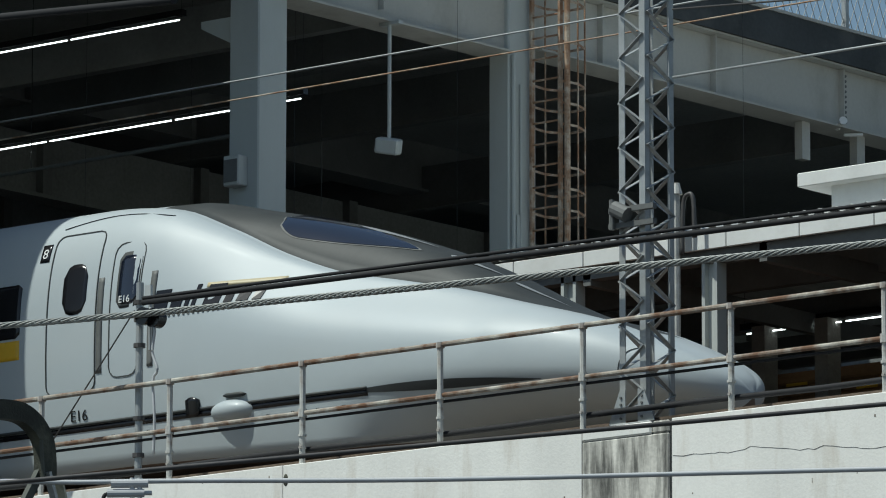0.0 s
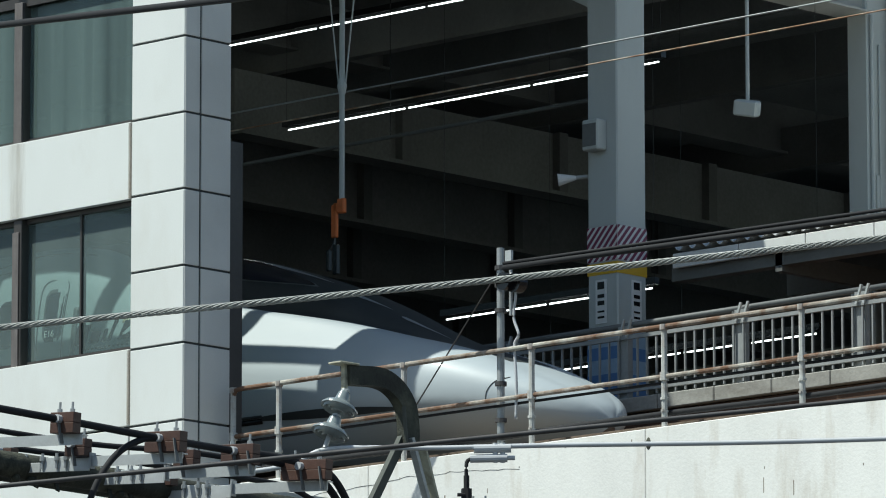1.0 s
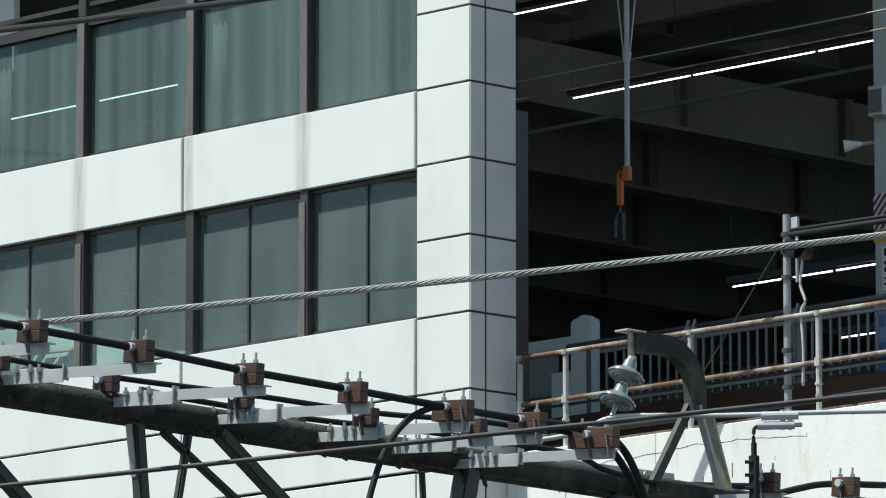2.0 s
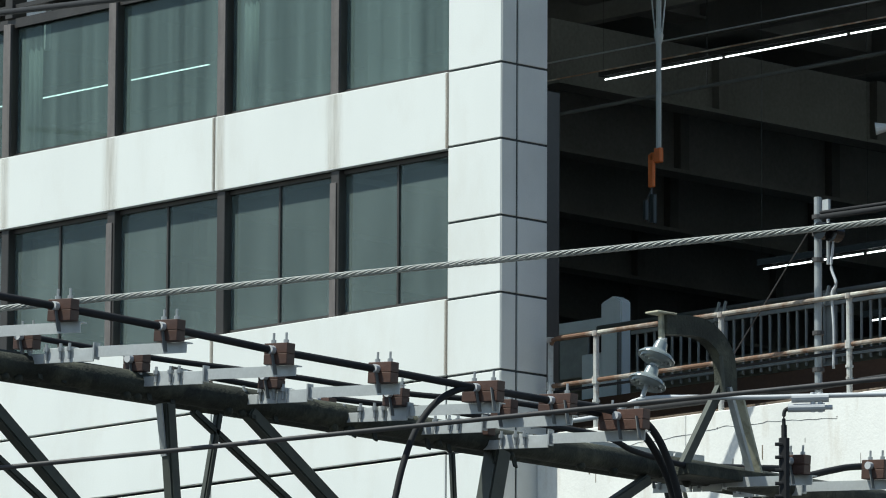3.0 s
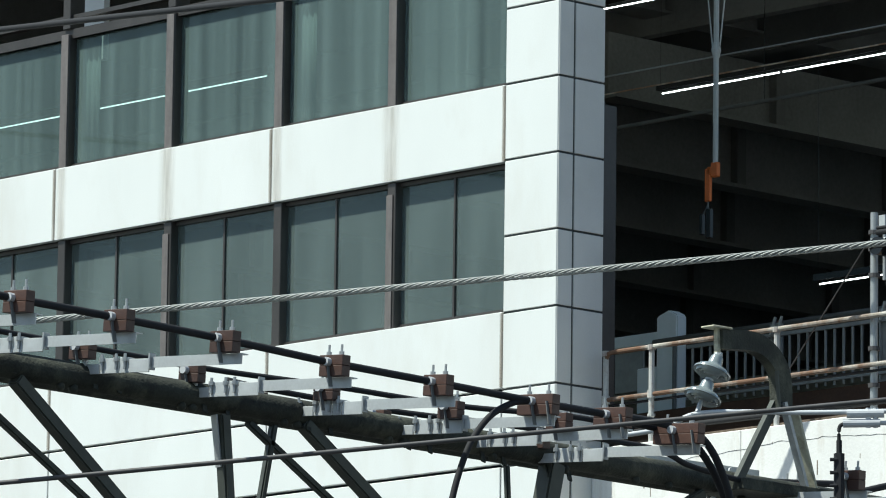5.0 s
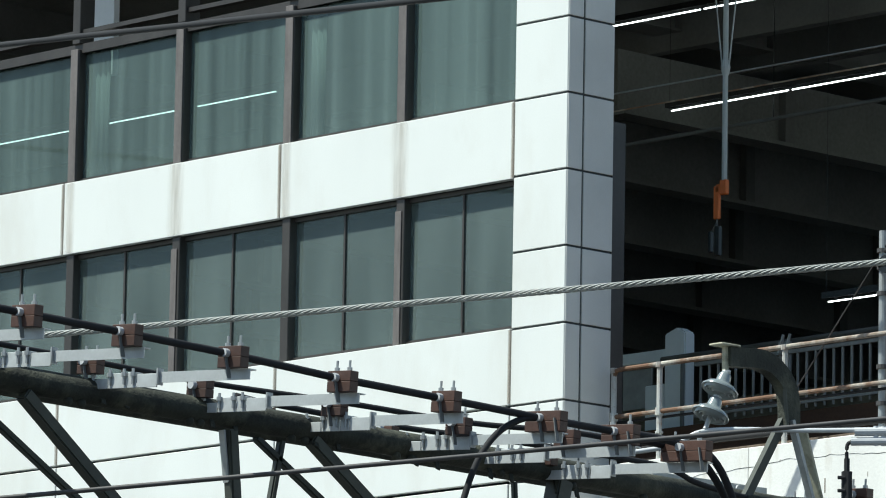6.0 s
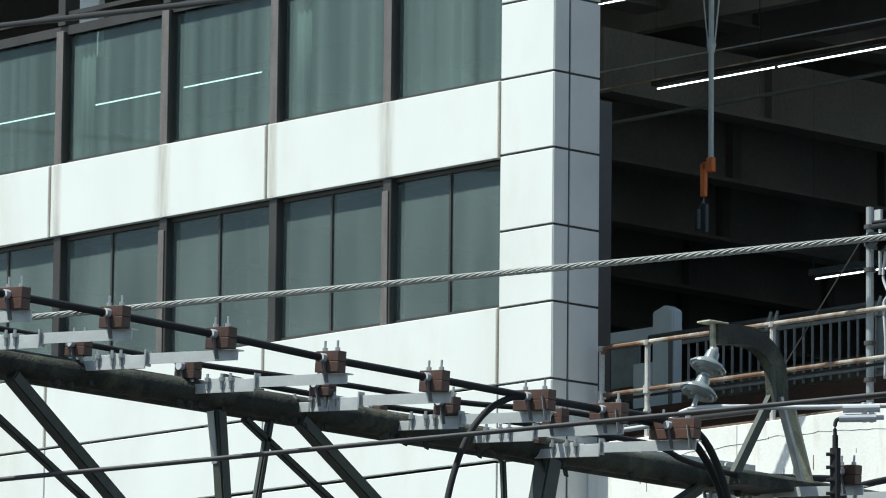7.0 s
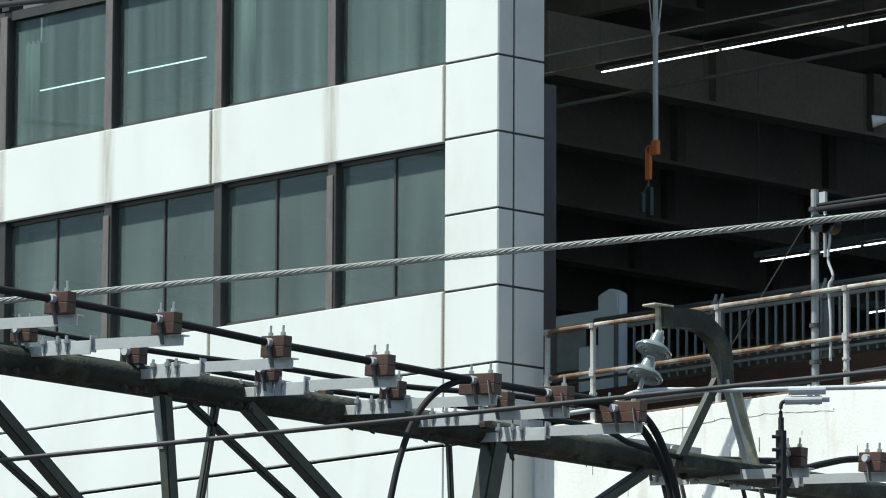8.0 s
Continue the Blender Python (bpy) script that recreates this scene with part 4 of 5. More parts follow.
def crown_patch(name, x0, x1, u0, u1, mat, out=0.008, taper=0.0, label=""):
    """A rounded patch on the crown; u runs from the ridge line (0) down to the crown's edge (1) on the near side."""
    bm = bmesh.new()
    vs = []
    n = 26
    for i in range(n):
        a = i / (n - 1)
        x = x0 + (x1 - x0) * a
        e = min(1.0, math.sqrt(max(0.0, 1 - (1 - min(1, a / 0.18)) ** 2))) * min(1.0, (1 - a) / 0.80) ** 0.75
        mid = u0 + (u1 - u0) * (0.5 + taper * a)
        s = section(x)
        col = []
        for j in range(9):
            u = mid + (u1 - u0) * 0.5 * e * (j / 4 - 1)
            f = max(0.0, min(7.999, u * 8))
            k = int(f)
            y, z = s[k][0] + (s[k + 1][0] - s[k][0]) * (f - k), s[k][1] + (s[k + 1][1] - s[k][1]) * (f - k)
            col.append(bm.verts.new((x, -y - out * 0.6, z + out)))
        vs.append(col)
    for p, q in zip(vs, vs[1:]):
        for j in range(8):
            bm.faces.new((p[j], q[j], q[j + 1], p[j + 1])).smooth = True
    return part(name, bm, mat, TRAIN, label)


crown_patch("windscreen_seal", -6.97, -4.74, 0.08, 0.76, M["dark_steel"], 0.006)
crown_patch("windscreen", -6.94, -4.80, 0.09, 0.745, M["train_glass"], 0.012, label="dark blue cab windscreen")
bm = bmesh.new()
line = [(p.x, -side_y(p.x, p.z) - 0.004, p.z) for p in curve([(-1.24, 0, 0.72), (-1.22, 0, 0.85), (-1.14, 0, 0.97), (-1.00, 0, 1.02)], 5)]
tube(bm, line, 0.006, 5)
part("nose_seam", bm, M["joint"], TRAIN)
for x0, x1, u in ((-6.0, -4.7, 0.12), (-4.4, -3.6, 0.25), (-3.4, -2.6, 0.35)):
    crown_patch("cowl_strip", x0, x1, u, u + 0.10, M["galv"], 0.010)
# second car, coupled behind
bm = bmesh.new()
s = section(-12)
ends = []
for x in (-52.0, -27.2):
    ring = [(x, -y, z) for y, z in s[::-1]] + [(x, y, z) for y, z in s[1:-1]]
    ends.append([bm.verts.new(p) for p in ring])
for k in range(nn):
    bm.faces.new((ends[0][k], ends[0][(k + 1) % nn], ends[1][(k + 1) % nn], ends[1][k])).smooth = True
bm.faces.new(ends[0])
bm.faces.new(ends[1])
part("second_car", bm, M["train"], TRAIN)
part("gangway", boxes((-27.3, -26.7, -1.3, 1.3, 0.5, 3.4)), M["black"], TRAIN)
for x in (-24.2, -21.7, -6.2, -3.9):
    for y in (-0.72, 0.72):
        bm = bmesh.new()
        bar(bm, (x, y - 0.06, 0.40), (x, y + 0.06, 0.40), 0.40, 20)
        part("wheel", bm, M["steel_rail"], TRAIN)

# ---- trackside pole, mast, wires ----
pole = thing("wire_pole", "galvanised steel pole with clamps carrying the cables", "pole")
bm = bmesh.new()
bar(bm, (4.65, 0.84, WALL_Z), (4.65, 0.84, 15.10), 0.048, 12)
part("shaft", bm, M["galv"], pole)
bm = bmesh.new()
bar(bm, (4.82, 0.84, 14.25), (4.82, 0.84, 14.95), 0.022, 8)
part("stay_rod", bm, M["galv"], pole)
part("top_plate", boxes((4.76, 4.86, 0.80, 0.84, 14.90, 15.05)), M["galv_bright"], pole)
for z in (14.83, 14.62, 14.3, 13.4, 12.95):
    bm = bmesh.new()
    bar(bm, (4.65, 0.84, z), (4.65, 0.84, z + 0.05), 0.075, 12)
    part("clamp", bm, M["wire"], pole)
bm = bmesh.new()
bar(bm, (4.98, 0.70, 14.62), (4.98, 0.84, 14.62), 0.12, 16)
bar(bm, (4.88, 0.62, 14.64), (4.88, 0.70, 14.64), 0.11, 16)
part("insulator", bm, M["black"], pole)
bm = bmesh.new()
tube(bm, curve([(4.90, 0.75, 14.75), (4.99, 0.74, 14.5), (4.95, 0.75, 14.2), (5.03, 0.75, 13.98), (4.96, 0.75, 13.85), (4.99, 0.75, 13.4), (4.98, 0.75, 12.95)]), 0.018)
part("hanging_lead", bm, M["pale_pipe"], pole)
bm = bmesh.new()
bar(bm, (4.60, 0.80, 14.76), (2.95, 0.80, 12.95), 0.010, 5)
part("guy_wire", bm, M["wire"], pole)

mast = thing("lattice_mast", "galvanised lattice mast with riveted zigzag bracing", "mast")
MX0, MX1, MY0, MY1, MT = 11.98, 12.36, 0.98, 1.52, 24.0
for x in (MX0, MX1):
    for y in (MY0, MY1):
        sx, sy = (1 if x == MX0 else -1), (1 if y == MY0 else -1)
        part("leg", boxes((min(x, x + 0.085 * sx), max(x, x + 0.085 * sx), min(y, y + 0.012 * sy), max(y, y + 0.012 * sy), 12.75, MT),
                          (min(x, x + 0.012 * sx), max(x, x + 0.012 * sx), min(y + 0.013 * sy, y + 0.085 * sy), max(y + 0.013 * sy, y + 0.085 * sy), 12.75, MT)), M["galv"], mast)
step = 0.26
lac = {}
for f, (p0, p1) in enumerate((((MX0 + 0.02, MY0 - 0.006), (MX1 - 0.02, MY0 - 0.006)), ((MX1 + 0.006, MY0 + 0.02), (MX1 + 0.006, MY1 - 0.02)), ((MX0 + 0.02, MY1 + 0.006), (MX1 - 0.02, MY1 + 0.006)), ((MX0 - 0.006, MY0 + 0.02), (MX0 - 0.006, MY1 - 0.02)))):
    up = (0, 1, 0) if f in (0, 2) else (1, 0, 0)
    for k in range(int((MT - 12.76) / step)):
        z = k * step
        a, b = ((p1, p0) if k % 2 else (p0, p1))
        key = (f, k % 2)
        if key not in lac:
            bm = bmesh.new()
            flat(bm, (*a, 12.76), (*b, 12.76 + step), 0.008, 0.062, up=up)
            lac[key] = part("lacing_bar", bm, M["galv"], mast)
            lac[key].matrix_basis = pose(0, 0, z)
        else:
            share("lacing_bar", lac[key], mast, pose(0, 0, z))
part("base_plate", boxes((11.88, 12.46, 0.92, 1.58, WALL_Z, 12.66), bevel=0.01), M["galv"], mast)
for x0, x1 in ((11.84, 12.08), (12.50, 12.26)):
    bm = bmesh.new()
    f = bm.faces.new([bm.verts.new(p) for p in ((x0, 0.955, 12.66), (x1, 0.955, 12.66), (x1, 0.955, 13.05), ((x0 + 2 * x1) / 3, 0.955, 13.05))])
    g = bmesh.ops.extrude_face_region(bm, geom=[f])
    for v in g["geom"]:
        if isinstance(v, bmesh.types.BMVert):
            v.co.y += 0.012
    part("gusset", bm, M["galv"], mast)
    for k in range(4):
        bm = bmesh.new()
        bar(bm, (x1 + (x0 - x1) * 0.25, 0.94, 12.72 + 0.08 * k), (x1 + (x0 - x1) * 0.25, 0.957, 12.72 + 0.08 * k), 0.016, 6)
        part("rivet", bm, M["dark_steel"], mast)
bm = bmesh.new()
box(bm, 11.90, 12.55, 0.88, 0.95, 15.10, 15.16)
box(bm, 11.90, 12.55, 0.88, 0.95, 14.92, 14.98)
bar(bm, (12.0, 0.86, 15.15), (12.2, 0.86, 15.05), 0.09, 12)
bar(bm, (11.98, 0.85, 15.25), (11.98, 0.85, 14.9), 0.035, 8)
part("cable_clamp", bm, M["dark_steel"], mast)


def strand_wire(name, pts, r, label, mat, twist=True, turns=9.0):
    """A wire; a twisted one is laid up from six round strands."""
    w = thing(name, label, "cable")
    if not twist:
        bm = bmesh.new()
        tube(bm, pts, r, 8)
        part("conductor", bm, mat, w)
    else:
        pts = [Vector(p) for p in pts]
        total = sum((q - p).length for p, q in zip(pts, pts[1:]))
        n = int(total * 22)
        dirs = (pts[-1] - pts[0]).normalized()
        side = dirs.cross(Vector((0, 0, 1))).normalized()
        up = side.cross(dirs)
        def at(u):
            f = u * (len(pts) - 1)
            k = min(int(f), len(pts) - 2)
            return pts[k].lerp(pts[k + 1], f - k)
        for s in range(6):
            bm = bmesh.new()
            ring = None
            for i in range(n + 1):
                u = i / n
                ph = u * total * turns + s * math.tau / 6
                c = at(u) + r * 0.70 * (math.cos(ph) * side + math.sin(ph) * up)
                nxt = [bm.verts.new(c + r * 0.27 * (math.cos(j * math.tau / 5) * side + math.sin(j * math.tau / 5) * up)) for j in range(5)]
                if ring:
                    for j in range(5):
                        bm.faces.new((ring[j], ring[(j + 1) % 5], nxt[(j + 1) % 5], nxt[j])).smooth = True
                ring = nxt
            part("strand", bm, mat, w)
    return w


strand_wire("messenger_wire", sag((-10.66, -7.96, 13.744), (4.80, 0.60, 14.66), 0.0, 6) + sag((4.80, 0.60, 14.66), (24.0, 0.60, 13.96), 0.0, 6)[1:], 0.045, "thick grey stranded wire strung past the building", M["strand"])
strand_wire("feeder_cable", sag((4.9, 0.62, 14.80), (30.0, 0.60, 14.47), 0.02), 0.036, "black feeder cable bundle from the pole", M["cable"], False)
strand_wire("feeder_cable", sag((4.9, 0.62, 14.855), (30.0, 0.66, 14.555), 0.01), 0.022, "black feeder cable bundle from the pole", M["cable"], False)

# ---- foreground wiring gantry ----
GX, GY = 23.0, -25.0
gantry = thing("wiring_gantry", "dark mossy pipe gantry truss over the lower tracks", "gantry")


def gz(y):
    return 8.094 - 0.0150 * (y - GY)


bm = bmesh.new()
bar(bm, (GX, GY - 9, gz(GY - 9)), (GX, GY + 14, gz(GY + 14)), 0.095, 20)
part("top_chord", bm, M["gantry"], gantry, smooth=True)
bm = bmesh.new()
bar(bm, (GX - 0.7, GY - 9, gz(GY - 9) + 0.07), (GX - 0.7, GY + 14, gz(GY + 14) + 0.07), 0.06, 12)
part("rear_chord", bm, M["gantry"], gantry)
for dx in (0, -0.7):
    bm = bmesh.new()
    bar(bm, (GX + dx, GY - 9, 6.4), (GX + dx, GY + 14, 6.25), 0.09, 12)
    part("bottom_chord", bm, M["gantry"], gantry)
# web members: name, distance behind the front plane, top (y, z), end (y, z), width
for name, dx, a, b, w in (
        ("diagonal", 0.03, (-30.65, 8.15), (-28.6, 6.4), 0.105), ("diagonal", 0.03, (-27.82, 8.04), (-25.74, 6.4), 0.105), ("diagonal", 0.03, (-25.14, 8.02), (-22.82, 6.4), 0.105),
        ("diagonal", 0.03, (-21.02, 7.92), (-22.75, 6.93), 0.09),
        ("upright", 0.03, (-28.9, 8.10), (-28.7, 6.4), 0.10), ("upright", 0.03, (-25.91, 8.00), (-25.75, 6.4), 0.10), ("upright", 0.03, (-22.62, 7.98), (-22.98, 6.4), 0.16),
        ("thin_diagonal", -0.7, (-27.68, 8.08), (-24.9, 6.4), 0.062), ("thin_diagonal", -0.7, (-25.02, 8.11), (-22.15, 6.4), 0.062), ("thin_diagonal", -0.7, (-30.4, 8.2), (-27.5, 6.4), 0.062),
        ("thin_upright", -0.7, (-24.76, 8.12), (-25.10, 6.4), 0.062), ("thin_upright", -0.7, (-22.39, 8.06), (-22.28, 6.4), 0.05), ("thin_upright", -0.7, (-27.9, 8.2), (-28.2, 6.4), 0.05)):
    bm = bmesh.new()
    flat(bm, (GX + dx, *a), (GX + dx, *b), w * 0.9, w, up=(1, 0, 0))
    bmesh.ops.bevel(bm, geom=bm.edges[:], offset=0.012, segments=2, affect="EDGES")
    part(name, bm, M["brace"], gantry)
for y in (-25.93, -28.92):
    bm = bmesh.new()
    flat(bm, (GX + 0.02, y - 0.045, 7.99), (GX + 0.02, y + 0.01, 7.62), 0.06, 0.012, up=(0, 1, 0))
    part("upright_flange", bm, M["galv"], gantry)
for y in (-29.2, -28.9, -28.3, -28.1, -27.42, -27.30, -26.30, -26.20, -25.33, -25.2, -24.3, -24.16, -23.25, -22.5, -21.75, -21.4, -20.6):
    bm = bmesh.new()
    bmesh.ops.create_uvsphere(bm, u_segments=8, v_segments=6, radius=0.035, matrix=Matrix.Translation((GX + 0.04, y, gz(y) - 0.10)))
    part("strap_end", bm, M["gantry"], gantry, smooth=True)
# strain rod hung below the chord
rod = thing("strain_rod", "short dark rod with pale insulating sleeves under the gantry", "rod")
bm = bmesh.new()
bar(bm, (GX - 0.1, -22.59, 6.5), (GX - 0.1, -22.59, 7.97), 0.014, 6)
box(bm, GX - 0.115, GX - 0.085, -22.64, -22.62, 7.3, 7.84)
part("shaft", bm, M["dark_steel"], rod)
for z in (7.80, 7.72, 7.60):
    bm = bmesh.new()
    bar(bm, (GX - 0.1, -22.59, z - 0.025), (GX - 0.1, -22.59, z + 0.025), 0.032, 10)
    part("sleeve", bm, M["pale_pipe"], rod)
for y in (GY - 9, GY + 14):
    bm = bmesh.new()
    bar(bm, (GX - 0.35, y, 0.0), (GX - 0.35, y, 8.2), 0.18, 14)
    part("leg", bm, M["gantry"], gantry)


def cable_block(b, x, z, w, h, posts=2):
    """A brown block in two halves on the arm, its tie bolts and the pale ferrule of its cable."""
    bk = part("block", boxes((x - w / 2, x + w / 2, -0.085, 0.0, z - h / 2, z - 0.0008), (x - w / 2, x + w / 2, -0.085, 0.0, z + 0.0008, z + h / 2), bevel=0.003), M["block"], b, "brown insulating block in two halves")
    for d in (-w * 0.27, w * 0.27):
        bm = bmesh.new()
        bar(bm, (x + d, -0.042, z + h / 2), (x + d, -0.042, z + h / 2 + 0.075), 0.009, 6)
        bar(bm, (x + d, -0.042, z + h / 2), (x + d, -0.042, z + h / 2 + 0.026), 0.019, 6)
        part("bolt", bm, M["galv"], bk)
    # dark slanted strip: stirrup and cast shadow drawn as one bar
    for k in range(posts):
        d = x - 0.03 + (w * 0.42 * k if posts > 1 else 0)
        bm = bmesh.new()
        flat(bm, (d + 0.01, -0.089, z + 0.02), (d + 0.045, -0.089, z - h / 2 - 0.075), 0.007, 0.036, up=(0, 1, 0))
        part("shadow_strap", bm, M["dark_steel"], bk)
    bm = bmesh.new()
    bar(bm, (x - 0.02, -0.125, z + 0.025), (x - 0.02, -0.08, z + 0.025), 0.030, 12)
    part("ferrule", bm, M["pale_pipe"], bk)
    return bk


def bracket(y, z, wide=0.215, inner=0.035, rear=None, start=-0.02):
    """A galvanised bracket arm clamped to the chord, with its brown cable blocks; (y, z) is the middle of the outer block."""
    b = thing("cable_bracket", "galvanised bracket arm with brown insulating cable blocks", "bracket", group="cable brackets on the gantry")
    b.matrix_basis = pose(GX, y - 0.084, z - 0.123, 0, 3.2, 6)
    reach = 1.38 + wide / 2 + (0.02 if wide < 0.25 else -0.04)
    bm = bmesh.new()
    box(bm, 0.66, reach, -0.006, 0.002, 0.05, 0.125)
    box(bm, 0.66, reach, 0.002, 0.06, 0.117, 0.125)
    part("arm", bm, M["galv_bright"], b)
    part("arm_end", boxes((0.655, 0.668, -0.03, 0.03, 0.035, 0.15)), M["galv"], b)
    for x0, x1, h in ((start, 0.18, 0.09), (0.19, 0.36, 0.125), (0.37, 0.45, 0.13), (0.46, 0.65, 0.115)):
        part("clamp_plate", boxes((x0, x1, -0.016, -0.004, 0.02, h), (x0, x1, -0.004, 0.05, h - 0.012, h), bevel=0.002), M["galv_bright"], b)
    for x in (0.05, 0.21, 0.345, 0.43):
        bm = bmesh.new()
        bar(bm, (x, -0.026, 0.045), (x, -0.026, 0.155), 0.011, 6)
        bar(bm, (x, -0.026, 0.10), (x, -0.026, 0.128), 0.021, 6)
        part("clamp_bolt", bm, M["galv"], b)
    for x in (0.06, 0.30):
        bm = bmesh.new()
        flat(bm, (0.105, -0.02 + x, -0.08), (0.02, 0.03 + x, 0.06), 0.012, 0.04, up=(0, 1, 0))
        part("chord_strap", bm, M["gantry"], b)
    cable_block(b, 1.38, 0.20, wide, 0.148, 2 if wide > 0.25 else 1)
    cable_block(b, inner, 0.185, 0.19, 0.125, 1)
    if rear is not None:
        cable_block(b, rear, 0.155, 0.17, 0.09, 1)
    return b


BRACKETS = ((-30.85, 8.36), (-29.90, 8.33), (-28.942, 8.299), (-28.064, 8.276), (-27.109, 8.243), (-26.093, 8.192), (-25.100, 8.166), (-24.115, 8.135), (-23.362, 8.121), (-22.680, 8.077))
for k, (y, z) in enumerate(BRACKETS):
    bracket(y, z, (0.33, 0.30, 0.42)[k - 7] if k > 6 else 0.215, {6: 0.33, 7: 0.56, 8: 0.88}.get(k, 0.035), {6: -0.36, 7: -0.13}.get(k))
for y, z in ((-20.30, 8.02), (-19.40, 8.07)):
    far = bracket(y, z)
    far.matrix_basis = pose(GX - 0.50, y - 0.084, z - 0.123, 0, 3.2, 6)
bus = thing("bus_cable", "black cable clamped through the outer brown blocks", "cable")
bm = bmesh.new()
tube(bm, [(GX + 1.36, y, z + 0.025) for y, z in BRACKETS[:9]], 0.0275, 12)
part("conductor", bm, M["cable"], bus)
bus2 = thing("bus_cable", "black cable clamped through the inner brown blocks", "cable")
bm = bmesh.new()
tube(bm, curve([(23.0, -30.9, 8.44), (23.0, -27.10, 8.34), (23.0, -26.08, 8.315), (23.32, -25.09, 8.26), (23.55, -24.11, 8.207), (23.92, -23.36, 8.18), (24.05, -22.8, 8.14)], 5), 0.021, 10)
part("conductor", bm, M["cable"], bus2)
bus3 = thing("bus_cable", "black cable behind the inner brown blocks", "cable")
bm = bmesh.new()
tube(bm, curve([(22.62, -25.5, 8.33), (22.63, -25.09, 8.305), (22.86, -24.11, 8.235), (23.2, -23.2, 8.19), (23.3, -21.892, 8.158), (23.3, -21.467, 8.072), (23.3, -21.161, 8.034), (23.3, -20.809, 8.004)], 6), 0.022, 10)
part("conductor", bm, M["cable"], bus3)
loop = thing("cable_loop", "black cable bending down from the blocks", "cable")
bm = bmesh.new()
tube(bm, curve([(24.36, -24.05, 8.16), (24.36, -24.254, 8.147), (24.36, -24.404, 8.094), (24.36, -24.532, 8.02), (24.36, -24.642, 7.919), (24.36, -24.75, 7.775), (24.36, -24.841, 7.584), (24.36, -24.91, 7.377), (24.36, -24.97, 7.1), (24.36, -25.0, 6.6)], 5), 0.024, 10)
part("conductor", bm, M["cable"], loop)
for run in ([(24.38, -23.362, 8.146), (24.36, -22.963, 8.147), (24.32, -22.63, 8.138), (24.3, -22.373, 8.105), (24.3, -22.242, 8.02), (24.3, -22.134, 7.88), (24.3, -22.043, 7.70), (24.3, -21.97, 7.46), (24.3, -21.93, 7.0)],
            [(24.30, -23.3, 8.13), (24.2, -22.803, 8.14), (24.2, -22.538, 8.126), (24.2, -22.33, 8.065), (24.2, -22.198, 7.97), (24.2, -22.084, 7.84), (24.2, -21.981, 7.67), (24.2, -21.932, 7.47), (24.2, -21.90, 7.0)]):
    dl = thing("down_lead", "black cable running down from the gantry end", "cable")
    bm = bmesh.new()
    tube(bm, curve(run, 5), 0.029, 10)
    part("conductor", bm, M["cable"], dl)
for run in ([(22.6, -19.9, 8.16), (22.6, -19.388, 8.198), (22.6, -19.096, 8.222), (22.6, -18.834, 8.234)],
            [(22.6, -20.3, 8.07), (22.6, -19.805, 8.094), (22.6, -19.42, 8.119), (22.6, -19.031, 8.152), (22.6, -18.769, 8.196), (22.6, -18.505, 8.262), (22.6, -18.172, 8.327), (22.6, -17.5, 8.38)]):
    dl = thing("jumper_cable", "black jumper cable lying over the gantry end", "cable")
    bm = bmesh.new()
    tube(bm, curve(run, 5), 0.028, 10)
    part("conductor", bm, M["cable"], dl)

# gooseneck bracket with disc insulators
goose = thing("gooseneck_bracket", "curved steel bracket with flaking cream A-frame on the gantry", "bracket")
NX = 23.14


def box_run(bm, pts, w, h):
    """A box section bent along pts in the plane x = const; h lies in that plane."""
    rings = []
    for i, p in enumerate(pts):
        d = (pts[min(i + 1, len(pts) - 1)] - pts[max(i - 1, 0)]).normalized()
        n = Vector((1, 0, 0)).cross(d)
        rings.append([bm.verts.new(p + Vector((sx * w / 2, 0, 0)) + n * sn * h / 2) for sx, sn in ((-1, -1), (1, -1), (1, 1), (-1, 1))])
    for p, q in zip(rings, rings[1:]):
        for k in range(4):
            bm.faces.new((p[k], p[(k + 1) % 4], q[(k + 1) % 4], q[k]))
    bm.faces.new(rings[0])
    bm.faces.new(rings[-1])


bm = bmesh.new()
box_run(bm, curve([(NX, -20.97, 9.10), (NX, -20.62, 9.12), (NX, -20.43, 9.06), (NX, -20.31, 8.94), (NX, -20.275, 8.80), (NX, -20.27, 8.62)], 8), 0.10, 0.15)
part("neck", bm, M["gantry"], goose)
bm = boxes((NX - 0.07, NX + 0.07, -21.09, -20.88, 9.18, 9.195), (NX - 0.02, NX + 0.02, -21.00, -20.96, 8.99, 9.18), bevel=0.004)
part("top_plate", bm, M["cream"], goose)
bm = bmesh.new()
flat(bm, (NX + 0.055, -20.345, 8.62), (NX + 0.055, -20.38, 8.92), 0.012, 0.03, up=(1, 0, 0))
flat(bm, (NX - 0.02, -20.28, 8.74), (NX - 0.02, -20.72, 8.05), 0.07, 0.05, up=(1, 0, 0))
part("frame_leg", bm, M["brace"], goose)
bm = bmesh.new()
flat(bm, (NX + 0.06, -20.31, 8.68), (NX + 0.06, -20.05, 8.02), 0.03, 0.06, up=(1, 0, 0))
part("frame_leg", bm, M["galv"], goose)
bm = bmesh.new()
flat(bm, (NX + 0.055, -20.20, 8.66), (NX + 0.055, -19.97, 8.03), 0.02, 0.10, up=(1, 0, 0))
part("frame_leg", bm, M["cream"], goose)
part("foot_plate", boxes((22.85, 23.35, -20.9, -19.9, 7.94, 8.03), bevel=0.006), M["gantry"], goose)
bm = bmesh.new()
box(bm, 22.67, 22.72, -21.33, -20.07, 8.14, 8.22)
box(bm, 22.60, 22.72, -21.33, -20.07, 8.13, 8.14)
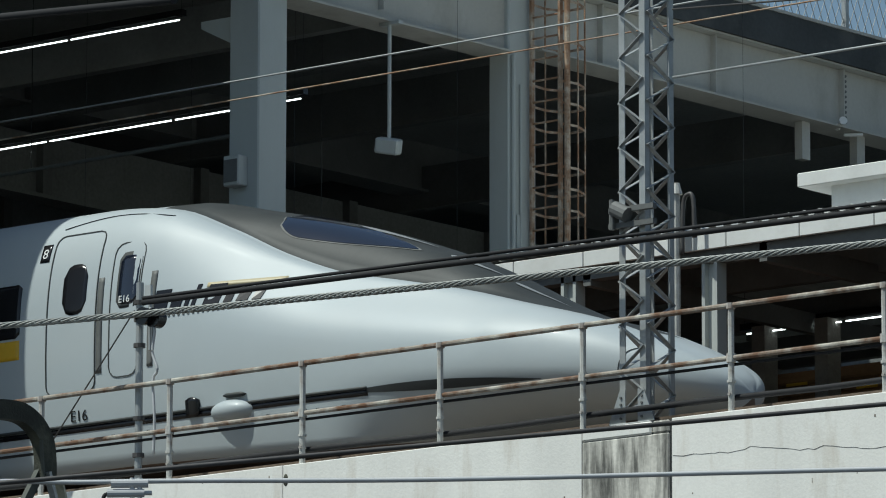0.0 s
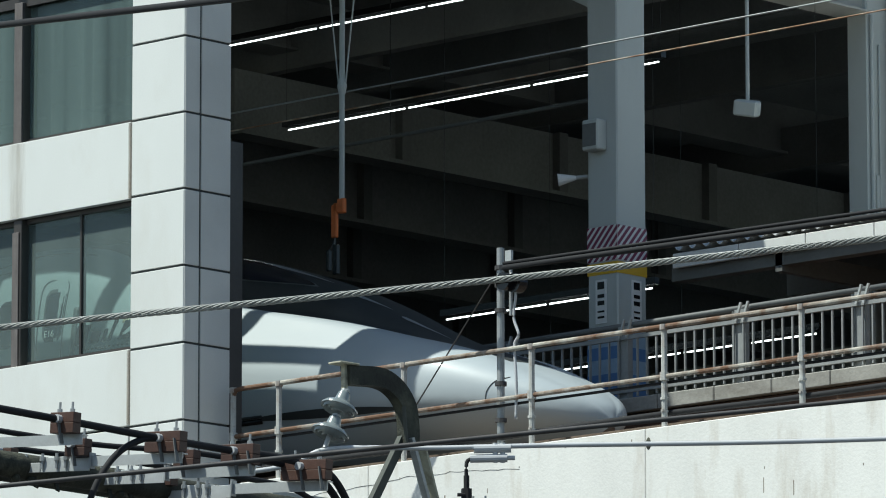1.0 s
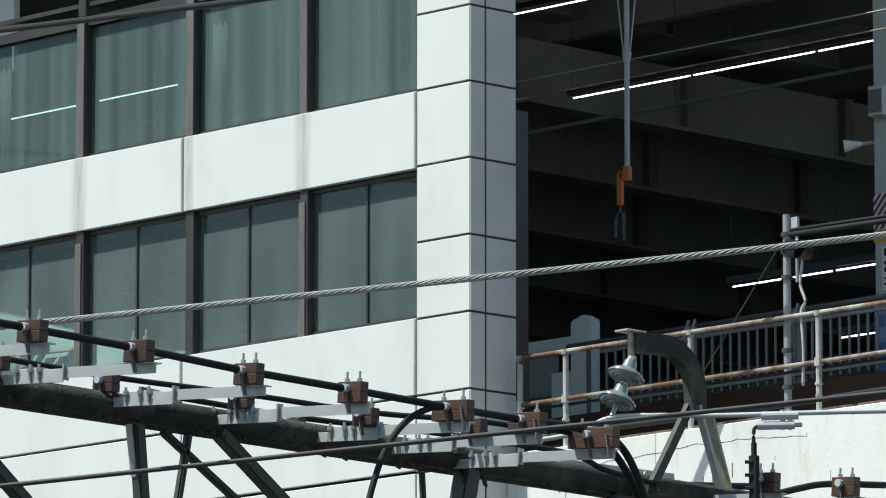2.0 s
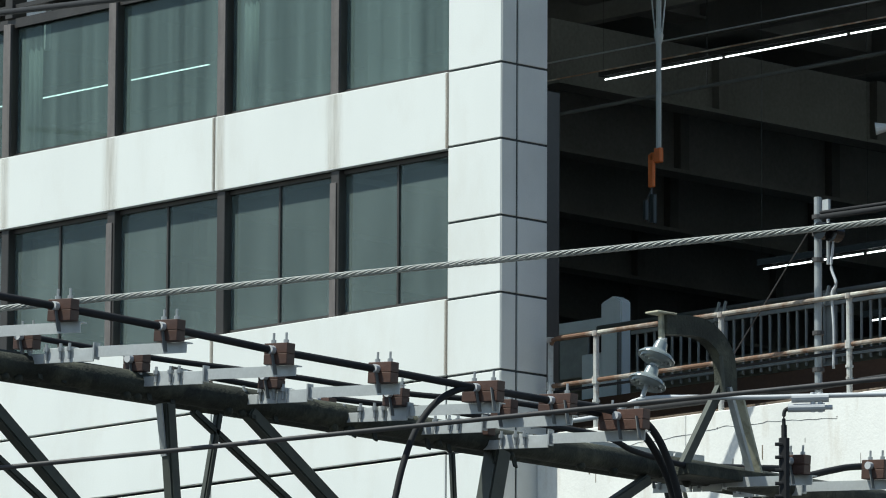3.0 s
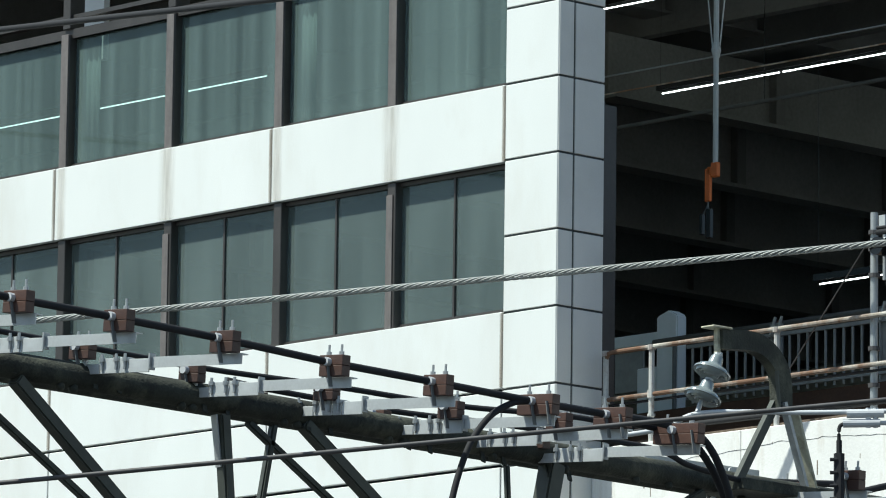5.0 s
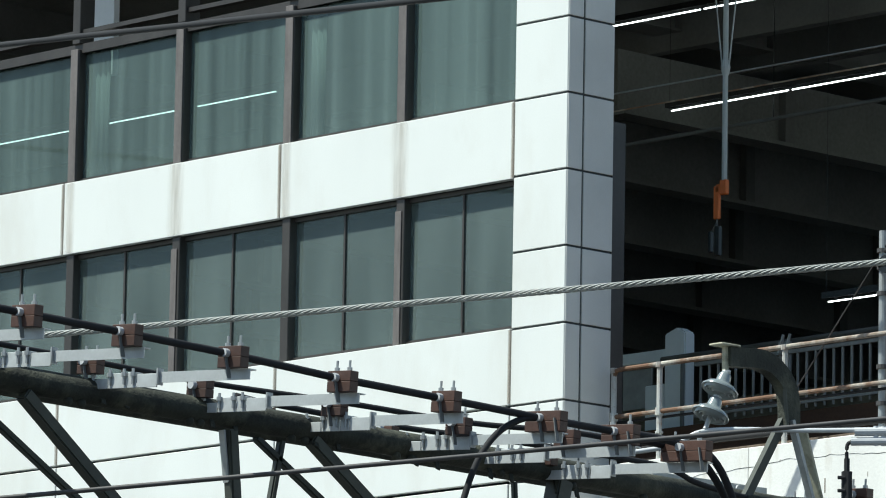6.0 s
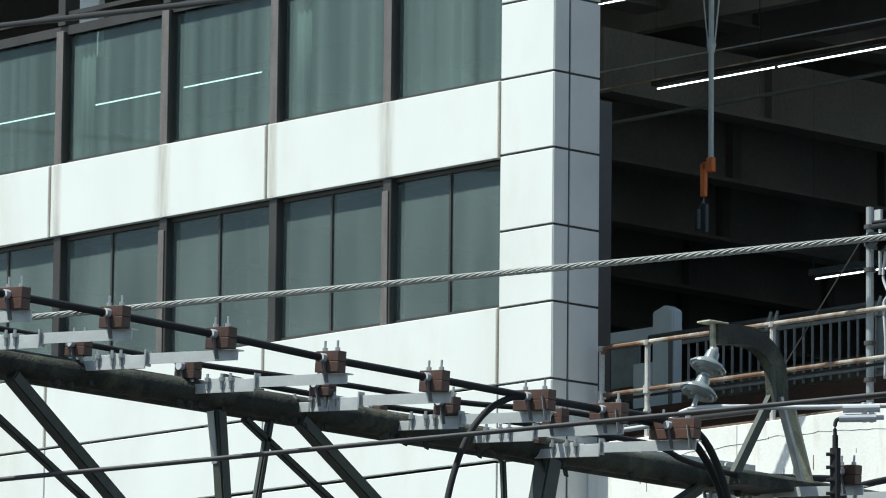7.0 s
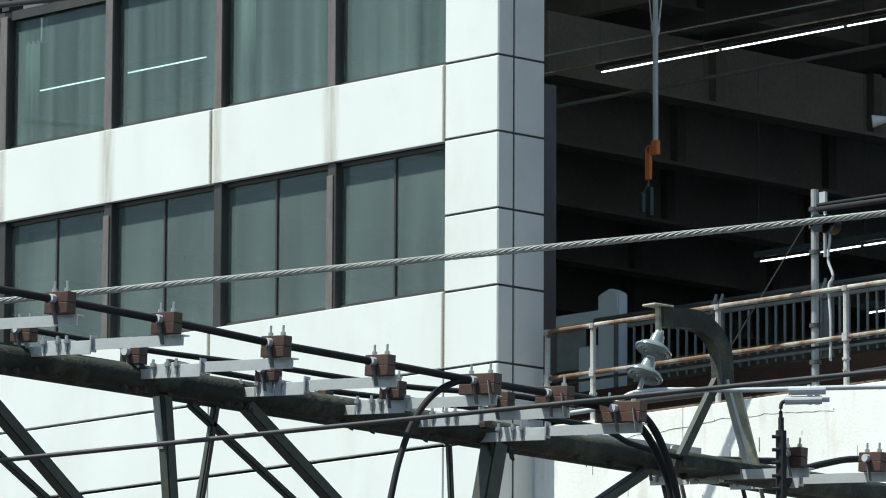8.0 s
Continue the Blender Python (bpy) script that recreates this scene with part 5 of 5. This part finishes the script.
for y in (-20.95, -20.4, -20.2):
    bar(bm, (22.72, y, 8.18), (22.745, y, 8.18), 0.03, 8)
part("channel", bm, M["galv_bright"], goose)


def disc(bm, z, s=1.0):
    prof = [(0.0, 0.11), (0.034, 0.11), (0.042, 0.10), (0.052, 0.045), (0.066, 0.036), (0.105, 0.014), (0.130, -0.010), (0.132, -0.022), (0.116, -0.018), (0.108, -0.038), (0.09, -0.02), (0.08, -0.04), (0.065, -0.022), (0.05, -0.045), (0.03, -0.03), (0.0, -0.03)]
    rings = []
    for r, h in prof:
        rings.append([bm.verts.new((math.cos(k * math.tau / 36) * max(r, 0.001) * s, math.sin(k * math.tau / 36) * max(r, 0.001) * s, z + h * s)) for k in range(36)])
    for p, q in zip(rings, rings[1:]):
        for k in range(36):
            bm.faces.new((p[k], p[(k + 1) % 36], q[(k + 1) % 36], q[k]))


ins = thing("disc_insulator", "pair of grey porcelain disc insulators hanging from the bracket", "insulator")
lean = (Vector((0.69, 0.72, 0)) * math.sin(radians(19)) + Vector((-0.16, 0.16, 1)) * math.cos(radians(19))).normalized()
ins.matrix_basis = Matrix.Translation((NX, -21.03, 8.855)) @ lean.to_track_quat("Z", "Y").to_matrix().to_4x4()
for z in (0.0, -0.215):
    bm = bmesh.new()
    disc(bm, z, 1.12)
    part("disc", bm, M["porcelain"], ins)
    bm = bmesh.new()
    bar(bm, (0, 0, z + 0.09), (0, 0, z + 0.14), 0.035, 10)
    part("cap", bm, M["galv"], ins)
bm = bmesh.new()
for d in (-0.02, 0.02):
    flat(bm, (d, 0, 0.10), (d, 0, 0.24), 0.012, 0.03)
bar(bm, (-0.04, 0, 0.14), (0.05, 0, 0.14), 0.012, 6)
part("shackle", bm, M["galv_bright"], ins)
bm = bmesh.new()
bar(bm, (0, 0, -0.36), (0, 0, -0.23), 0.02, 8)
part("pin", bm, M["galv"], ins)

pw = thing("sleeved_wire", "pale sleeved wire with a clamp, held by the insulators", "cable")
bm = bmesh.new()
tube(bm, curve([(22.5, -21.75, 8.30), (22.92, -21.35, 8.39), (23.14, -21.14, 8.515), (23.74, -20.59, 8.52), (24.4, -19.98, 8.54), (25.85, -18.63, 8.57), (28.3, -16.36, 8.68), (36.0, -9.2, 9.02)]), 0.019, 8)
part("sleeve", bm, M["pale_pipe"], pw)
bm = bmesh.new()
bar(bm, (23.945, -20.395, 8.513), (24.155, -20.205, 8.518), 0.034, 12)
bar(bm, (23.925, -20.415, 8.438), (24.135, -20.225, 8.443), 0.032, 12)
bar(bm, (24.135, -20.225, 8.443), (24.175, -20.185, 8.444), 0.018, 8)
bar(bm, (24.065, -20.285, 8.558), (24.065, -20.285, 8.408), 0.020, 8)
bar(bm, (24.105, -20.245, 8.558), (24.105, -20.245, 8.408), 0.020, 8)
part("clamp", bm, M["pale_pipe"], pw)
bm = bmesh.new()
tube(bm, curve([(23.945, -20.395, 8.438), (23.925, -20.415, 8.433), (23.905, -20.435, 8.398), (23.905, -20.435, 8.238)], 6), 0.015)
bar(bm, (23.905, -20.435, 8.308), (23.905, -20.435, 8.208), 0.022, 8)
bar(bm, (23.905, -20.435, 8.208), (23.905, -20.435, 6.288), 0.042, 6)
for k in range(5):
    bar(bm, (23.875, -20.505, 8.158 - 0.1 * k), (23.915, -20.465, 8.158 - 0.1 * k), 0.014, 6)
part("drop_link", bm, M["cable"], pw)

strand_wire("crossing_wire", sag((18.5, -32.3, 6.66), (34.5, -16.9, 8.93), 0.0, 8), 0.017, "thin dark wire strung across the lower tracks", M["wire"], False)
strand_wire("upper_wire", sag((-23.72, 0.05, 20.3), (20.95, -16.45, 13.37), 0.0, 8), 0.036, "dark cable strung high before the building", M["cable"], False)

# catenary lines over the station track
for z, y, r, m in ((18.85, 6.0, 0.013, "galv"), (18.60, 6.0, 0.011, "rust")):
    strand_wire("contact_wire", sag((-14, y, z), (16, y, z), 0.0, 6), r, "thin overhead wire above the station track", M[m], False)
strand_wire("head_wire", sag((12.6, 1.2, 16.66), (24, 1.2, 16.62), 0.0, 4), 0.016, "thin wire held by the lattice mast", M["galv"], False)
strand_wire("head_wire", sag((12.6, 1.2, 17.46), (24, 1.2, 16.6), 0.0, 4), 0.012, "thin wire held by the lattice mast", M["wire"], False)

# hung poles
hang = thing("hanging_lamp", "small floodlight on a thin pole hung from the girder", "lamp")
bm = bmesh.new()
bar(bm, (0.25, 10.68, 18.95), (0.25, 10.68, 20.62), 0.028, 8)
part("pole", bm, M["column"], hang)
bm = boxes((-0.17, 0.17, -0.12, 0.12, -0.22, 0.0), bevel=0.025)
head = part("head", bm, M["column"], hang)
head.matrix_basis = pose(0.25, 10.68, 18.97, 14, 10, 25)
part("arm_plate", boxes((0.10, 0.45, 10.64, 10.74, 20.57, 20.62)), M["column"], hang)
hd = thing("dropper_pole", "grey hanging pole with an orange hook and weights", "pole")
bm = bmesh.new()
bar(bm, (-2.08, 5.0, 17.10), (-2.08, 5.0, 22.25), 0.038, 10)
part("pole", bm, M["column"], hd)
bm = boxes((-2.14, -2.02, 4.96, 5.04, 16.92, 17.12), (-2.22, -2.14, 4.97, 5.03, 16.95, 17.07), (-2.26, -2.16, 4.97, 5.03, 16.60, 17.05), bevel=0.012)
part("hook", bm, M["orange"], hd)
part("weight", boxes((-2.35, -2.29, 4.97, 5.03, 16.16, 16.44), bevel=0.008), M["black"], hd)
part("weight", boxes((-2.23, -2.14, 4.97, 5.03, 16.10, 16.50), bevel=0.008), M["black"], hd)
bm = bmesh.new()
bar(bm, (-2.21, 5.0, 16.45), (-2.21, 5.0, 16.62), 0.012, 6)
bar(bm, (-2.33, 5.0, 16.40), (-2.21, 5.0, 16.56), 0.010, 6)
part("link", bm, M["dark_steel"], hd)
bm = bmesh.new()
bar(bm, (-2.08, 5.0, 18.55), (-2.08, 5.0, 18.66), 0.045, 10, 0.068)
bar(bm, (-2.08, 5.0, 18.66), (-2.08, 5.0, 18.76), 0.068, 10, 0.045)
part("collar", bm, M["column"], hd)
for d in (-0.22, 0.22):
    bm = bmesh.new()
    bar(bm, (-2.08 + d * 0.3, 5.0, 18.7), (-2.08 + d * 1.1, 5.0, 20.0), 0.011, 5)
    part("stay", bm, M["column"], hd)


def motions():
    """The train leaves along the track at a steady pace."""
    walk(TRAIN, [(t, pose(11.67 - 7.95 * t, 4.0, 12.95)) for t in (0.0, 0.5, 1.0, 1.5, 2.0, 4.0, 6.0, 8.0)])


motions()
